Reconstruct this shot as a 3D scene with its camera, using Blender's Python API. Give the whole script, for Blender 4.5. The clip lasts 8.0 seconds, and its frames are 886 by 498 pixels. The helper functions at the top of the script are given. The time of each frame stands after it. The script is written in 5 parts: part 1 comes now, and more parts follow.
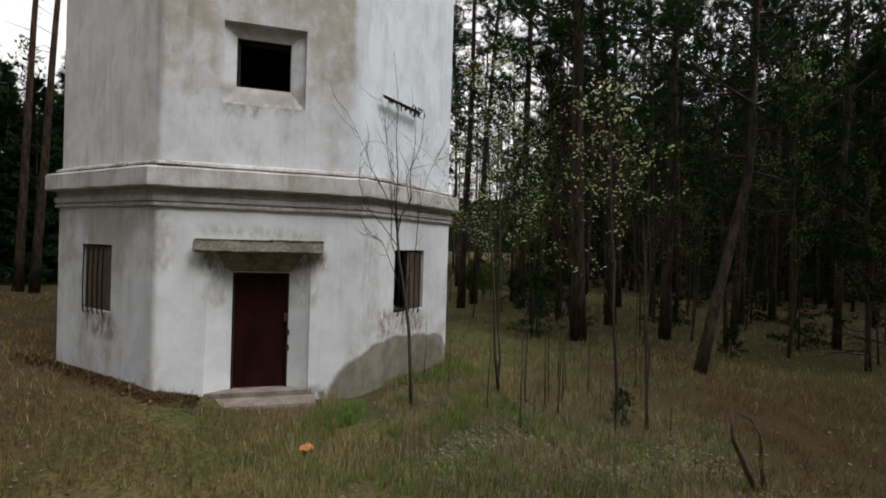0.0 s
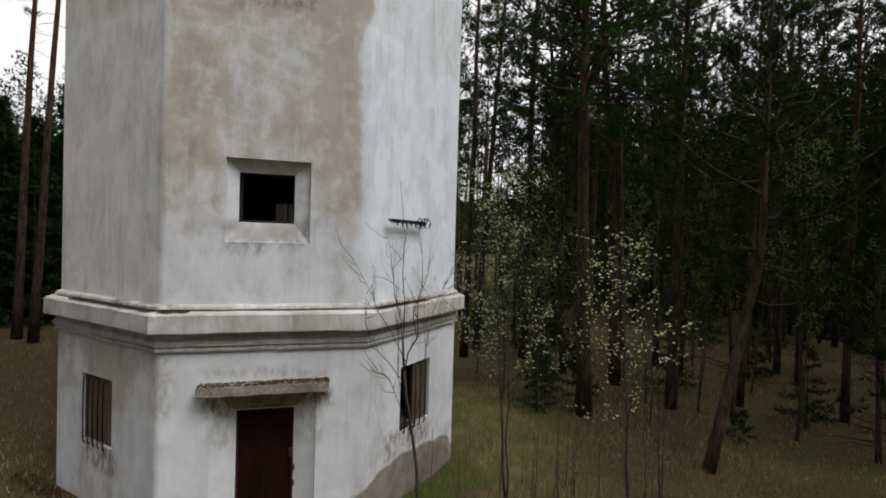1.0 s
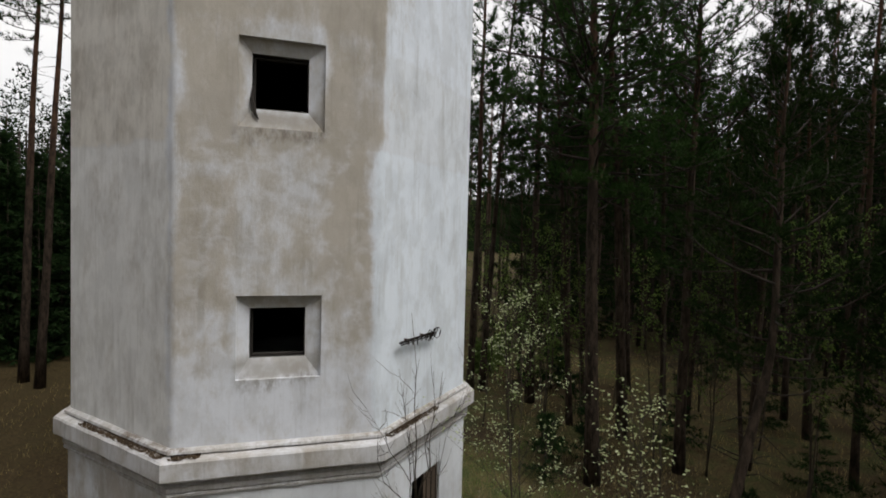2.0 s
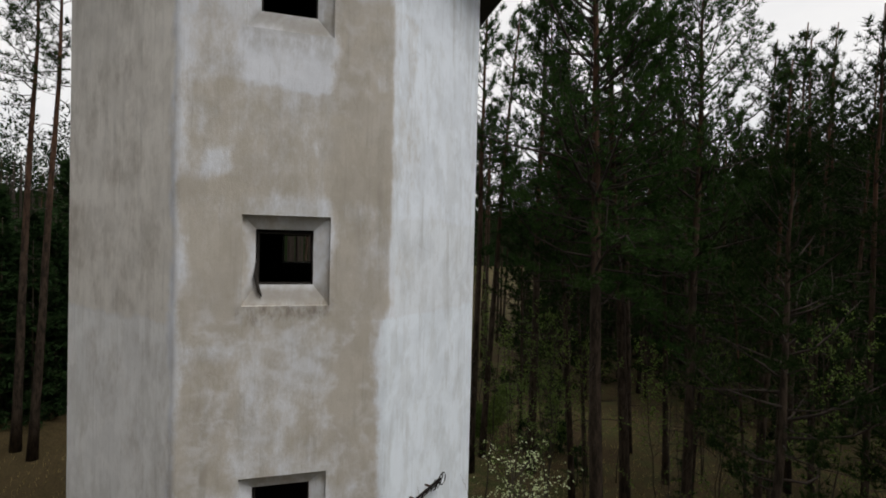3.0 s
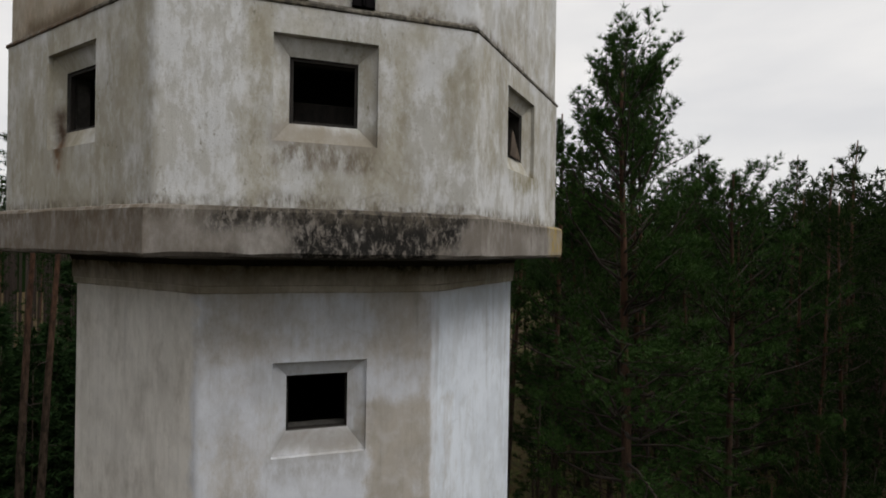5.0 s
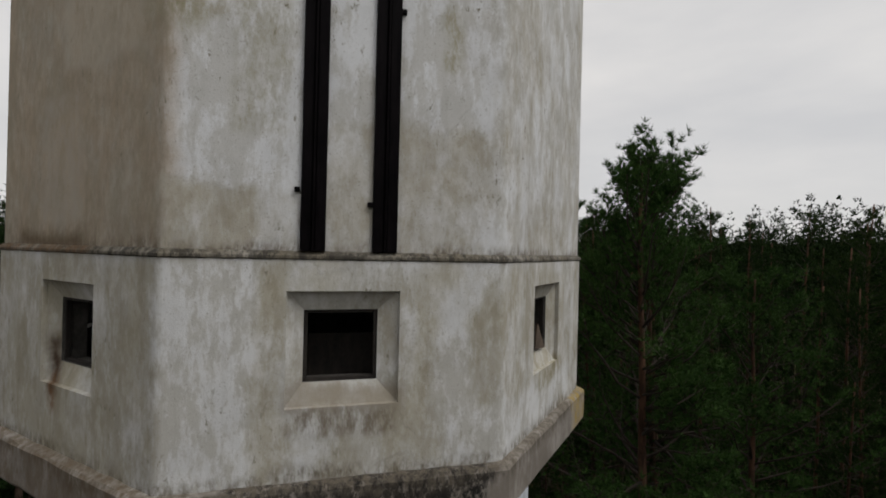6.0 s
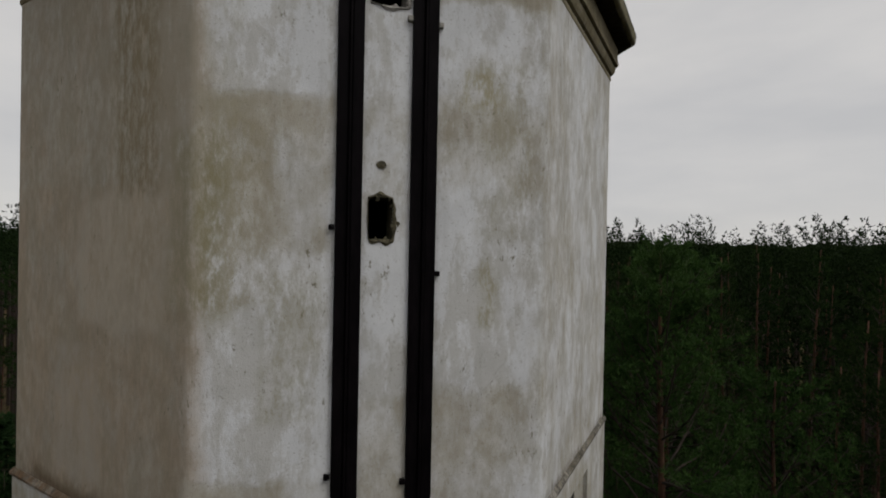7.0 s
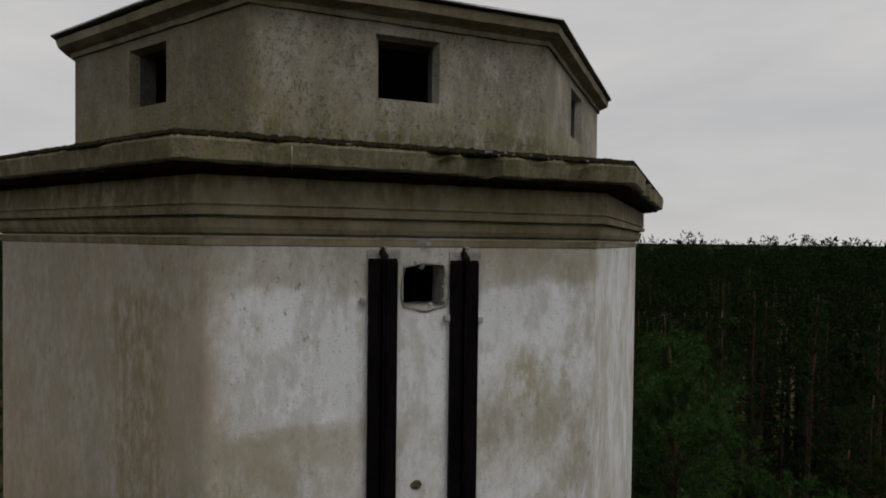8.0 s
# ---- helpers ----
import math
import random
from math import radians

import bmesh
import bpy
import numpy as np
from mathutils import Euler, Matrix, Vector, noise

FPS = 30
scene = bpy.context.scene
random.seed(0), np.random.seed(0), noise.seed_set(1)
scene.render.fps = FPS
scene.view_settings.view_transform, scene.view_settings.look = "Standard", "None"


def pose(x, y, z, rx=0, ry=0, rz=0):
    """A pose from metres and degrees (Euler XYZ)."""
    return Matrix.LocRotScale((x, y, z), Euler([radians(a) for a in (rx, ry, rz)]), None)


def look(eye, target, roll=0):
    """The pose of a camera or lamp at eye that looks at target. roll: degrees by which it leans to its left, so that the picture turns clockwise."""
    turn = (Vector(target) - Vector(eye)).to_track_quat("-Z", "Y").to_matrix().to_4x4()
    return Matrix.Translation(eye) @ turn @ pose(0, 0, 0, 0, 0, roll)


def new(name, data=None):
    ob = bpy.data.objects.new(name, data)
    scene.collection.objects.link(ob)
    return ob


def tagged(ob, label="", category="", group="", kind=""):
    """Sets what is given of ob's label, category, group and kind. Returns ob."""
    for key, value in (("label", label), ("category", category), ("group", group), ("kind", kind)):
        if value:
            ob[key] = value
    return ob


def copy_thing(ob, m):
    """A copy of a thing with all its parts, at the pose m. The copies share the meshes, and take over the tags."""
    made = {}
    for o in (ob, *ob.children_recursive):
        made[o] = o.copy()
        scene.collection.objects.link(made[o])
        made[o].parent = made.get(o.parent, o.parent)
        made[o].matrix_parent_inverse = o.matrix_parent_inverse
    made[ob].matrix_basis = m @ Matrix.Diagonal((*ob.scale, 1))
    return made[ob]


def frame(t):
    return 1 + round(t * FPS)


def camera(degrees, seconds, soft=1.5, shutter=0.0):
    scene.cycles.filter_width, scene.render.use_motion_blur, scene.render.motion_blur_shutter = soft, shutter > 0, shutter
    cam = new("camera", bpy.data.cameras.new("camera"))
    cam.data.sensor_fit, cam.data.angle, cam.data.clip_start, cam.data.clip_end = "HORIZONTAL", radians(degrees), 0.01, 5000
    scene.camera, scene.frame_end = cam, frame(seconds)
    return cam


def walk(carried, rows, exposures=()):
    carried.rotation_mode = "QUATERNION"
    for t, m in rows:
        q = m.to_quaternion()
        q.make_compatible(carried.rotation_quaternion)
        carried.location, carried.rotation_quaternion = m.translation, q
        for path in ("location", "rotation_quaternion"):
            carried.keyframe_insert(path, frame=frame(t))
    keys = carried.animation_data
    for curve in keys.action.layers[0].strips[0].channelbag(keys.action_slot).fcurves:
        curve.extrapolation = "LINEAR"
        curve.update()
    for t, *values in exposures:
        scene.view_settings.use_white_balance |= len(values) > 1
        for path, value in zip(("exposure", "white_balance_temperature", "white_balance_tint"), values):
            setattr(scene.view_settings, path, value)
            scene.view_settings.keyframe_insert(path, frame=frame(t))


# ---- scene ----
cam = camera(85.35, 8.0, soft=1.8, shutter=0.08)
PATH = [
    (0.0, look((0.763, -12.748, 2.880), (1.835, -8.894, 2.842), 1.78)),
    (0.5, look((0.687, -12.624, 4.082), (1.758, -8.771, 4.021), 1.78)),
    (1.0, look((0.611, -12.477, 5.264), (1.690, -8.626, 5.195), 1.65)),
    (1.5, look((0.528, -12.373, 6.431), (1.601, -8.522, 6.320), 1.53)),
    (1.7, look((0.485, -12.332, 6.904), (1.548, -8.478, 6.773), 1.48)),
    (2.8, look((0.291, -12.054, 9.743), (1.382, -8.207, 9.643), 1.40)),
    (3.0, look((0.249, -11.998, 10.340), (1.345, -8.152, 10.278), 1.36)),
    (3.5, look((0.125, -11.843, 11.870), (1.225, -7.997, 11.861), 1.26)),
    (4.0, look((-0.006, -11.684, 13.505), (1.111, -7.843, 13.485), 0.80)),
    (4.2, look((-0.063, -11.606, 14.149), (1.053, -7.765, 14.124), 0.68)),
    (5.3, look((-0.315, -10.850, 17.510), (0.775, -7.001, 17.509), 1.00)),
    (5.5, look((-0.353, -10.730, 18.131), (0.740, -6.882, 18.126), 1.09)),
    (6.0, look((-0.472, -10.478, 19.748), (0.617, -6.629, 19.756), 1.36)),
    (6.5, look((-0.637, -10.287, 21.318), (0.438, -6.434, 21.299), 1.52)),
    (7.0, look((-0.829, -10.065, 22.921), (0.255, -6.215, 22.893), 1.11)),
    (7.5, look((-1.025, -9.768, 24.555), (0.090, -5.927, 24.494), 0.71)),
    (7.8, look((-1.140, -9.518, 25.558), (0.008, -5.687, 25.503), 0.71)),
    (8.0, look((-1.216, -9.344, 26.224), (-0.044, -5.521, 26.158), 0.69)),
]
# the clip's camera darkens its picture as more sky comes into view
EXPOSURES = [(0.0, 0.70), (1.5, 0.62), (3.0, 0.50), (4.0, 0.42), (5.5, 0.24), (6.5, -0.05), (7.2, -0.17), (8.0, -0.22)]
walk(cam, PATH, EXPOSURES)

# overcast sky: a soft wide sun high on the right, a grey cloud deck over a Nishita sky
world = bpy.data.worlds.new("overcast_sky")
scene.world = world
world.use_nodes = True
wt = world.node_tree
wt.nodes.clear()
w_out = wt.nodes.new("ShaderNodeOutputWorld")
w_bg = wt.nodes.new("ShaderNodeBackground")
w_sky = wt.nodes.new("ShaderNodeTexSky")
w_sky.sky_type = "NISHITA"
w_sky.sun_disc = False
w_sky.sun_elevation, w_sky.sun_rotation = radians(57), radians(140.5)
w_co = wt.nodes.new("ShaderNodeTexCoord")
w_map = wt.nodes.new("ShaderNodeMapping")
w_map.inputs["Scale"].default_value = (1.0, 1.0, 3.2)
w_noise = wt.nodes.new("ShaderNodeTexNoise")
w_noise.inputs["Scale"].default_value = 2.6
w_noise.inputs["Detail"].default_value = 6.0
w_ramp = wt.nodes.new("ShaderNodeValToRGB")
w_ramp.color_ramp.elements[0].position, w_ramp.color_ramp.elements[0].color = 0.30, (7.45, 7.4, 7.45, 1)
w_ramp.color_ramp.elements[1].position, w_ramp.color_ramp.elements[1].color = 0.72, (9.25, 9.0, 8.75, 1)
w_mix = wt.nodes.new("ShaderNodeMix")
w_mix.data_type = "RGBA"
w_mix.inputs["Factor"].default_value = 0.93
wt.links.new(w_co.outputs["Generated"], w_map.inputs["Vector"])
wt.links.new(w_map.outputs["Vector"], w_noise.inputs["Vector"])
wt.links.new(w_noise.outputs["Fac"], w_ramp.inputs["Fac"])
wt.links.new(w_sky.outputs["Color"], w_mix.inputs[6])
wt.links.new(w_ramp.outputs["Color"], w_mix.inputs[7])
wt.links.new(w_mix.outputs[2], w_bg.inputs["Color"])
wt.links.new(w_bg.outputs["Background"], w_out.inputs["Surface"])
w_bg.inputs["Strength"].default_value = 0.080

sun_data = bpy.data.lights.new("sun", "SUN")
sun_data.energy, sun_data.angle, sun_data.color = 1.60, radians(30), (1.0, 0.98, 0.955)
sun = new("sun", sun_data)
sun.matrix_world = look((6.95, -8.45, 21.0), (0.0, 0.0, 4.0))


# ---- materials ----
class Nodes:
    """Shortcuts for building a node material."""

    def __init__(self, name):
        self.mat = bpy.data.materials.new(name)
        self.mat.use_nodes = True
        self.t = self.mat.node_tree
        self.bsdf = self.t.nodes["Principled BSDF"]
        self.pos = self.add("ShaderNodeNewGeometry").outputs["Position"]

    def add(self, kind):
        return self.t.nodes.new(kind)

    def put(self, socket, value):
        if isinstance(value, bpy.types.NodeSocket):
            self.t.links.new(value, socket)
        elif isinstance(value, tuple) and len(value) == 3 and socket.type == "RGBA":
            socket.default_value = (*value, 1)
        else:
            socket.default_value = value

    def math(self, op, a, b=0.0, clamp=False):
        n = self.add("ShaderNodeMath")
        n.operation, n.use_clamp = op, clamp
        self.put(n.inputs[0], a)
        self.put(n.inputs[1], b)
        return n.outputs[0]

    def scaled(self, vec, scale):
        n = self.add("ShaderNodeMapping")
        self.put(n.inputs["Vector"], vec)
        n.inputs["Scale"].default_value = scale
        return n.outputs[0]

    def noise(self, scale, detail=4.0, rough=0.55, vec=None, color=False):
        n = self.add("ShaderNodeTexNoise")
        n.inputs["Scale"].default_value = scale
        n.inputs["Detail"].default_value = detail
        n.inputs["Roughness"].default_value = rough
        self.put(n.inputs["Vector"], vec or self.pos)
        return n.outputs["Color" if color else "Fac"]

    def ramp(self, fac, lo, hi, a=0.0, b=1.0):
        n = self.add("ShaderNodeMapRange")
        n.interpolation_type = "SMOOTHSTEP"
        self.put(n.inputs[0], fac)
        for i, v in ((1, lo), (2, hi), (3, a), (4, b)):
            n.inputs[i].default_value = v
        return n.outputs[0]

    def mix(self, fac, a, b, mode="MIX"):
        n = self.add("ShaderNodeMix")
        n.data_type, n.blend_type = "RGBA", mode
        self.put(n.inputs[0], fac)
        self.put(n.inputs[6], a)
        self.put(n.inputs[7], b)
        return n.outputs[2]

    def warp(self, vec, scale, amount):
        c = self.noise(scale, 5.0, 0.6, vec, True)
        s = self.add("ShaderNodeVectorMath")
        s.operation = "SUBTRACT"
        self.put(s.inputs[0], c)
        s.inputs[1].default_value = (0.5, 0.5, 0.5)
        m = self.add("ShaderNodeVectorMath")
        m.operation = "SCALE"
        self.put(m.inputs[0], s.outputs[0])
        m.inputs["Scale"].default_value = amount
        a = self.add("ShaderNodeVectorMath")
        a.operation = "ADD"
        self.put(a.inputs[0], vec)
        self.put(a.inputs[1], m.outputs[0])
        return a.outputs[0]

    def xyz(self, vec):
        n = self.add("ShaderNodeSeparateXYZ")
        self.put(n.inputs[0], vec)
        return n.outputs

    def box(self, xz, x0, x1, z0, z1, soft=0.12):
        """1 inside a patch of the wall, seen from the front."""
        x, z = xz
        m = self.math("MULTIPLY", self.ramp(x, x0 - soft, x0 + soft), self.ramp(x, x1 - soft, x1 + soft, 1.0, 0.0))
        m = self.math("MULTIPLY", m, self.ramp(z, z0 - soft, z0 + soft))
        return self.math("MULTIPLY", m, self.ramp(z, z1 - soft, z1 + soft, 1.0, 0.0))

    def bump(self, height, strength=0.3, distance=0.02, normal=None):
        n = self.add("ShaderNodeBump")
        n.inputs["Strength"].default_value = strength
        n.inputs["Distance"].default_value = distance
        self.put(n.inputs["Height"], height)
        if normal:
            self.put(n.inputs["Normal"], normal)
        return n.outputs[0]

    def done(self, color, rough=0.8, normal=None, metal=0.0, spec=0.3):
        self.put(self.bsdf.inputs["Base Color"], color)
        self.put(self.bsdf.inputs["Roughness"], rough)
        self.put(self.bsdf.inputs["Metallic"], metal)
        self.put(self.bsdf.inputs["Specular IOR Level"], spec)
        if normal:
            self.put(self.bsdf.inputs["Normal"], normal)
        return self.mat


def plaster(name, white, worn, patches=(), bare=(), worn_bias=0.5, streak=0.35, stains_and_shade=(), washes_and_fill=(), edge=(0.32, 0.74), flake=0.3, smear=0.0, cracks=0.10, run=0.22, mounds=(), wisps=(), pits=0.0, crisp=(), wash_soft=0.06, gain=1.0):
    """Limewashed plaster: white wash that is worn off to a beige render in patches, with rain streaks and blotches.
    patches: where the wash has gone; bare: where it has stayed; stains_and_shade: dark growth, and shade painted under
    ledge and eave (each x0, x1, z0, z1, amount);
    mounds: rounded bare patches (x, z, half width, height, amount, tint); wisps: pale trowel arcs; crisp: sharply
    bounded wash; pits: small holes in the render."""
    n = Nodes(name)
    wp = n.warp(n.warp(n.pos, 0.9, 0.55), 6.0, 0.10)
    x, y, z = n.xyz(wp)
    cloud = n.noise(0.75, 7.0, 0.62, n.scaled(n.pos, (1.0, 1.0, 0.55)))
    fine = n.noise(3.2, 8.0, 0.68, n.scaled(n.pos, (1.0, 1.0, 0.6)))
    runs = n.noise(2.6, 6.0, 0.66, n.scaled(n.pos, (1.0, 1.0, run)))
    flecks = n.noise(13.0, 5.0, 0.7, n.scaled(n.pos, (1.0, 1.0, 0.5)))
    m = n.math("ADD", n.math("MULTIPLY", cloud, 0.75), n.math("MULTIPLY", fine, 0.70))
    m = n.math("ADD", m, n.math("MULTIPLY", runs, 0.55))
    m = n.math("ADD", m, n.math("MULTIPLY", flecks, 0.30))
    m = n.math("ADD", n.math("MULTIPLY", m, gain), worn_bias - 1.15 * gain)
    for x0, x1, z0, z1, amount in patches:
        m = n.math("ADD", m, n.math("MULTIPLY", n.box((x, z), x0, x1, z0, z1), amount))
    for x0, x1, z0, z1, amount in bare:
        m = n.math("SUBTRACT", m, n.math("MULTIPLY", n.box((x, z), x0, x1, z0, z1), amount))
    if crisp:
        ex, ey, ez = n.xyz(n.warp(n.pos, 3.0, 0.10))
        for x0, x1, z0, z1, amount in crisp:
            m = n.math("SUBTRACT", m, n.math("MULTIPLY", n.box((ex, ez), x0, x1, z0, z1, 0.035), amount))
    m = n.ramp(m, *edge)
    fresh = white
    for x0, x1, z0, z1, tint in washes_and_fill:
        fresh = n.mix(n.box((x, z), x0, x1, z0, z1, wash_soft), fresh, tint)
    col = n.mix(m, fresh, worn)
    # tonal blotches and drips
    blot = n.ramp(n.noise(1.7, 6.0, 0.6), 0.36, 0.68, 0.90, 1.05)
    col = n.mix(1.0, col, n.mix(blot, (0.0, 0.0, 0.0), (1.0, 1.0, 1.0)), "MULTIPLY")
    drip_a = n.noise(4.5, 5.0, 0.62, n.scaled(n.pos, (1.0, 1.0, 0.07)))
    drip_b = n.noise(17.0, 4.0, 0.6, n.scaled(n.pos, (1.0, 1.0, 0.05)))
    gate = n.ramp(n.noise(0.6, 3.0), 0.38, 0.62)
    d = n.math("MULTIPLY", n.ramp(drip_a, 0.50, 0.74), gate)
    d = n.math("ADD", d, n.math("MULTIPLY", n.ramp(drip_b, 0.54, 0.76), 0.6), True)
    col = n.mix(n.math("MULTIPLY", d, streak), col, (0.22, 0.205, 0.175))
    # hairline speckle of flaked wash and grit
    spots = n.ramp(n.noise(38.0, 3.0, 0.7), 0.65 - 0.05 * flake, 0.73 - 0.05 * flake)
    col = n.mix(n.math("MULTIPLY", spots, 0.15 + 0.4 * flake), col, (0.17, 0.15, 0.12))
    # long soft run-off smears
    if smear:
        s1 = n.noise(2.2, 9.0, 0.70, n.scaled(n.warp(n.pos, 2.0, 0.25), (1.0, 1.0, 0.45)))
        s2 = n.noise(9.0, 6.0, 0.72, n.scaled(n.pos, (1.0, 1.0, 0.30)))
        s1 = n.math("ADD", n.math("MULTIPLY", s1, 0.7), n.math("MULTIPLY", s2, 0.3))
        col = n.mix(n.math("MULTIPLY", n.ramp(s1, 0.47, 0.56), smear), col, (0.235, 0.205, 0.135))
        col = n.mix(n.math("MULTIPLY", n.ramp(s1, 0.36, 0.46, 1.0, 0.0), smear * 0.25), col, n.mix(0.5, white, (0.6, 0.6, 0.6)))
    # small dark flakes in drifts, and fine cracks
    drift = n.ramp(n.noise(1.1, 4.0, 0.6), 0.44, 0.66)
    chips = n.ramp(n.noise(15.0, 6.0, 0.72, n.scaled(n.warp(n.pos, 3.0, 0.12), (1.0, 1.0, 0.42))), 0.585, 0.66)
    pale = n.ramp(n.noise(11.0, 6.0, 0.72, n.scaled(n.pos, (1.0, 1.0, 0.30))), 0.60, 0.68)
    col = n.mix(n.math("MULTIPLY", n.math("MULTIPLY", pale, drift), flake * 0.4), col, n.mix(0.5, white, (0.7, 0.7, 0.7)))
    col = n.mix(n.math("MULTIPLY", n.math("MULTIPLY", chips, drift), flake), col, (0.15, 0.135, 0.085))
    vor = n.add("ShaderNodeTexVoronoi")
    vor.feature = "DISTANCE_TO_EDGE"
    vor.inputs["Scale"].default_value = 1.1
    n.put(vor.inputs["Vector"], n.scaled(n.warp(n.warp(n.pos, 1.4, 0.5), 9.0, 0.06), (1.0, 1.0, 0.55)))
    crack = n.math("MULTIPLY", n.ramp(vor.outputs["Distance"], 0.004, 0.013, 1.0, 0.0), n.ramp(n.noise(0.8, 3.0), 0.52, 0.66))
    col = n.mix(n.math("MULTIPLY", crack, cracks), col, (0.12, 0.105, 0.08))
    clump = n.ramp(n.noise(2.6, 7.0, 0.7), 0.32, 0.52)
    growth = n.math("MAXIMUM", n.math("MULTIPLY", n.ramp(n.noise(12.0, 10.0, 0.85, n.scaled(n.warp(n.pos, 4.0, 0.12), (1.0, 1.0, 0.42))), 0.42, 0.53), clump), n.ramp(n.noise(24.0, 6.0, 0.75, n.scaled(n.pos, (1.0, 1.0, 0.22))), 0.58, 0.66))
    for x0, x1, z0, z1, amount, tint in stains_and_shade:
        g = n.box((x, z), x0, x1, z0, z1, 0.10)
        k = n.ramp(n.noise(10.0, 8.0, 0.74, n.scaled(n.pos, (1.0, 1.0, 0.40))), 0.36, 0.64) if amount < 1.4 else n.ramp(n.noise(4.0, 6.0, 0.7), 0.25, 0.55, 0.45, 0.6)
        k = growth if tint == SOOT_AND_SHADE else k
        col = n.mix(n.math("MULTIPLY", n.math("MULTIPLY", g, k), amount), col, tint)
    for x0, x1, z0, z1, amount in wisps:
        arc = n.math("ABSOLUTE", n.math("SUBTRACT", n.noise(1.5, 2.5, 0.5, n.warp(n.pos, 5.0, 0.06)), 0.5))
        arc = n.math("MULTIPLY", n.ramp(arc, 0.0, 0.10, 1.0, 0.0), n.ramp(n.noise(4.0, 5.0, 0.65), 0.36, 0.62))
        col = n.mix(n.math("MULTIPLY", n.math("MULTIPLY", arc, n.box((x, z), x0, x1, z0, z1, 0.3)), amount), col, white)
    if mounds:
        mx, my, mz = n.xyz(n.warp(n.warp(n.pos, 1.6, 0.22), 9.0, 0.07))
        for cx, cz, rx, rz, amount, tint in mounds:
            a = n.math("DIVIDE", n.math("SUBTRACT", mx, cx), rx)
            b = n.math("DIVIDE", n.math("SUBTRACT", mz, cz), rz)
            d = n.math("SQRT", n.math("ADD", n.math("MULTIPLY", a, a), n.math("MULTIPLY", b, b)))
            g = n.math("MULTIPLY", n.ramp(d, 0.94, 1.03, 1.0, 0.0), amount)
            col = n.mix(g, col, n.mix(n.ramp(fine, 0.34, 0.66), tint, tuple(0.62 * q for q in tint)))
    hole = None
    if pits:
        hole = n.math("MULTIPLY", n.ramp(n.noise(46.0, 4.0, 0.7, n.scaled(n.pos, (1.0, 1.0, 0.7))), 0.53, 0.62), n.ramp(n.noise(2.2, 4.0, 0.6), 0.32, 0.56, 0.3, 1.0))
        grit = n.ramp(n.noise(60.0, 3.0, 0.7), 0.58, 0.68)
        col = n.mix(n.math("MULTIPLY", grit, 0.45), col, tuple(min(0.8, 1.35 * q) for q in white))
        col = n.mix(n.math("MULTIPLY", hole, pits), col, (0.035, 0.03, 0.02))
    h = n.math("ADD", n.math("MULTIPLY", fine, 0.7), n.math("MULTIPLY", n.noise(55.0, 3.0), 0.22))
    if hole:
        h = n.math("SUBTRACT", h, n.math("MULTIPLY", hole, 0.8))
    h = n.math("ADD", h, n.math("MULTIPLY", m, -0.35))
    return n.done(col, n.ramp(fine, 0.3, 0.7, 0.82, 0.95), n.bump(h, 0.55, 0.02), spec=0.2)


WHITE = (0.71, 0.73, 0.775)
BEIGE = (0.475, 0.436, 0.380)
MOSS = (0.16, 0.15, 0.055)
# black growth of ledge and rim; on the neck it paints shade
SOOT_AND_SHADE = (0.016, 0.0145, 0.0125)
RUST = (0.13, 0.055, 0.022)

M_BASE = plaster("base_plaster", (0.75, 0.775, 0.81), (0.49, 0.455, 0.415),
    patches=((-9.0, -2.25, -0.1, 3.4, 0.10), (-9.0, -1.45, 2.3, 3.4, 0.10), (1.7, 2.7, 1.2, 3.4, 0.10)),
    bare=((-1.5, 1.5, -0.2, 3.4, 0.22), (2.0, 6.0, 1.0, 3.4, 0.10)),
    stains_and_shade=((0.75, 5.0, -0.4, 0.25, 0.9, (0.21, 0.18, 0.145)), (-1.04, -0.58, 2.30, 2.66, 1.0, (0.20, 0.16, 0.105)), (0.50, 0.98, 2.30, 2.66, 1.0, (0.20, 0.16, 0.105)), (-0.92, -0.56, 1.7, 2.5, 0.5, (0.30, 0.26, 0.21)), (0.5, 0.86, 1.7, 2.5, 0.5, (0.30, 0.26, 0.21)), (-1.75, -1.40, 2.3, 3.3, 0.5, (0.33, 0.29, 0.25)), (1.66, 2.1, 1.2, 2.9, 0.35, (0.33, 0.28, 0.27)), (-1.0, 0.95, 2.86, 3.05, 0.6, (0.35, 0.32, 0.28)),
            (2.05, 3.2, 1.0, 1.5, 0.8, RUST), (-3.2, -2.5, 1.05, 1.52, 0.8, RUST), (-6.0, 6.0, -0.3, 0.14, 0.8, (0.12, 0.105, 0.08))),
    mounds=((2.55, 0.08, 1.42, 0.93, 0.95, (0.27, 0.24, 0.19)), (3.45, 0.05, 0.62, 0.82, 0.85, (0.25, 0.22, 0.17))),
    worn_bias=0.39, streak=0.18, flake=0.10, smear=0.06)
M_CORNICE = plaster("cornice_plaster", (0.645, 0.645, 0.66), (0.42, 0.385, 0.345), worn_bias=0.50, streak=0.55, smear=0.12,
    stains_and_shade=((-6.0, 6.0, 3.99, 4.2, 0.5, (0.27, 0.24, 0.20)), (-6.0, 6.0, 3.30, 3.46, 0.6, (0.26, 0.23, 0.20)), (-6.0, 6.0, 3.55, 3.68, 0.55, (0.28, 0.25, 0.22)), (-2.6, -1.4, 3.98, 4.2, 0.9, (0.12, 0.085, 0.055)), (1.4, 3.0, 3.98, 4.2, 0.6, (0.17, 0.12, 0.06))))
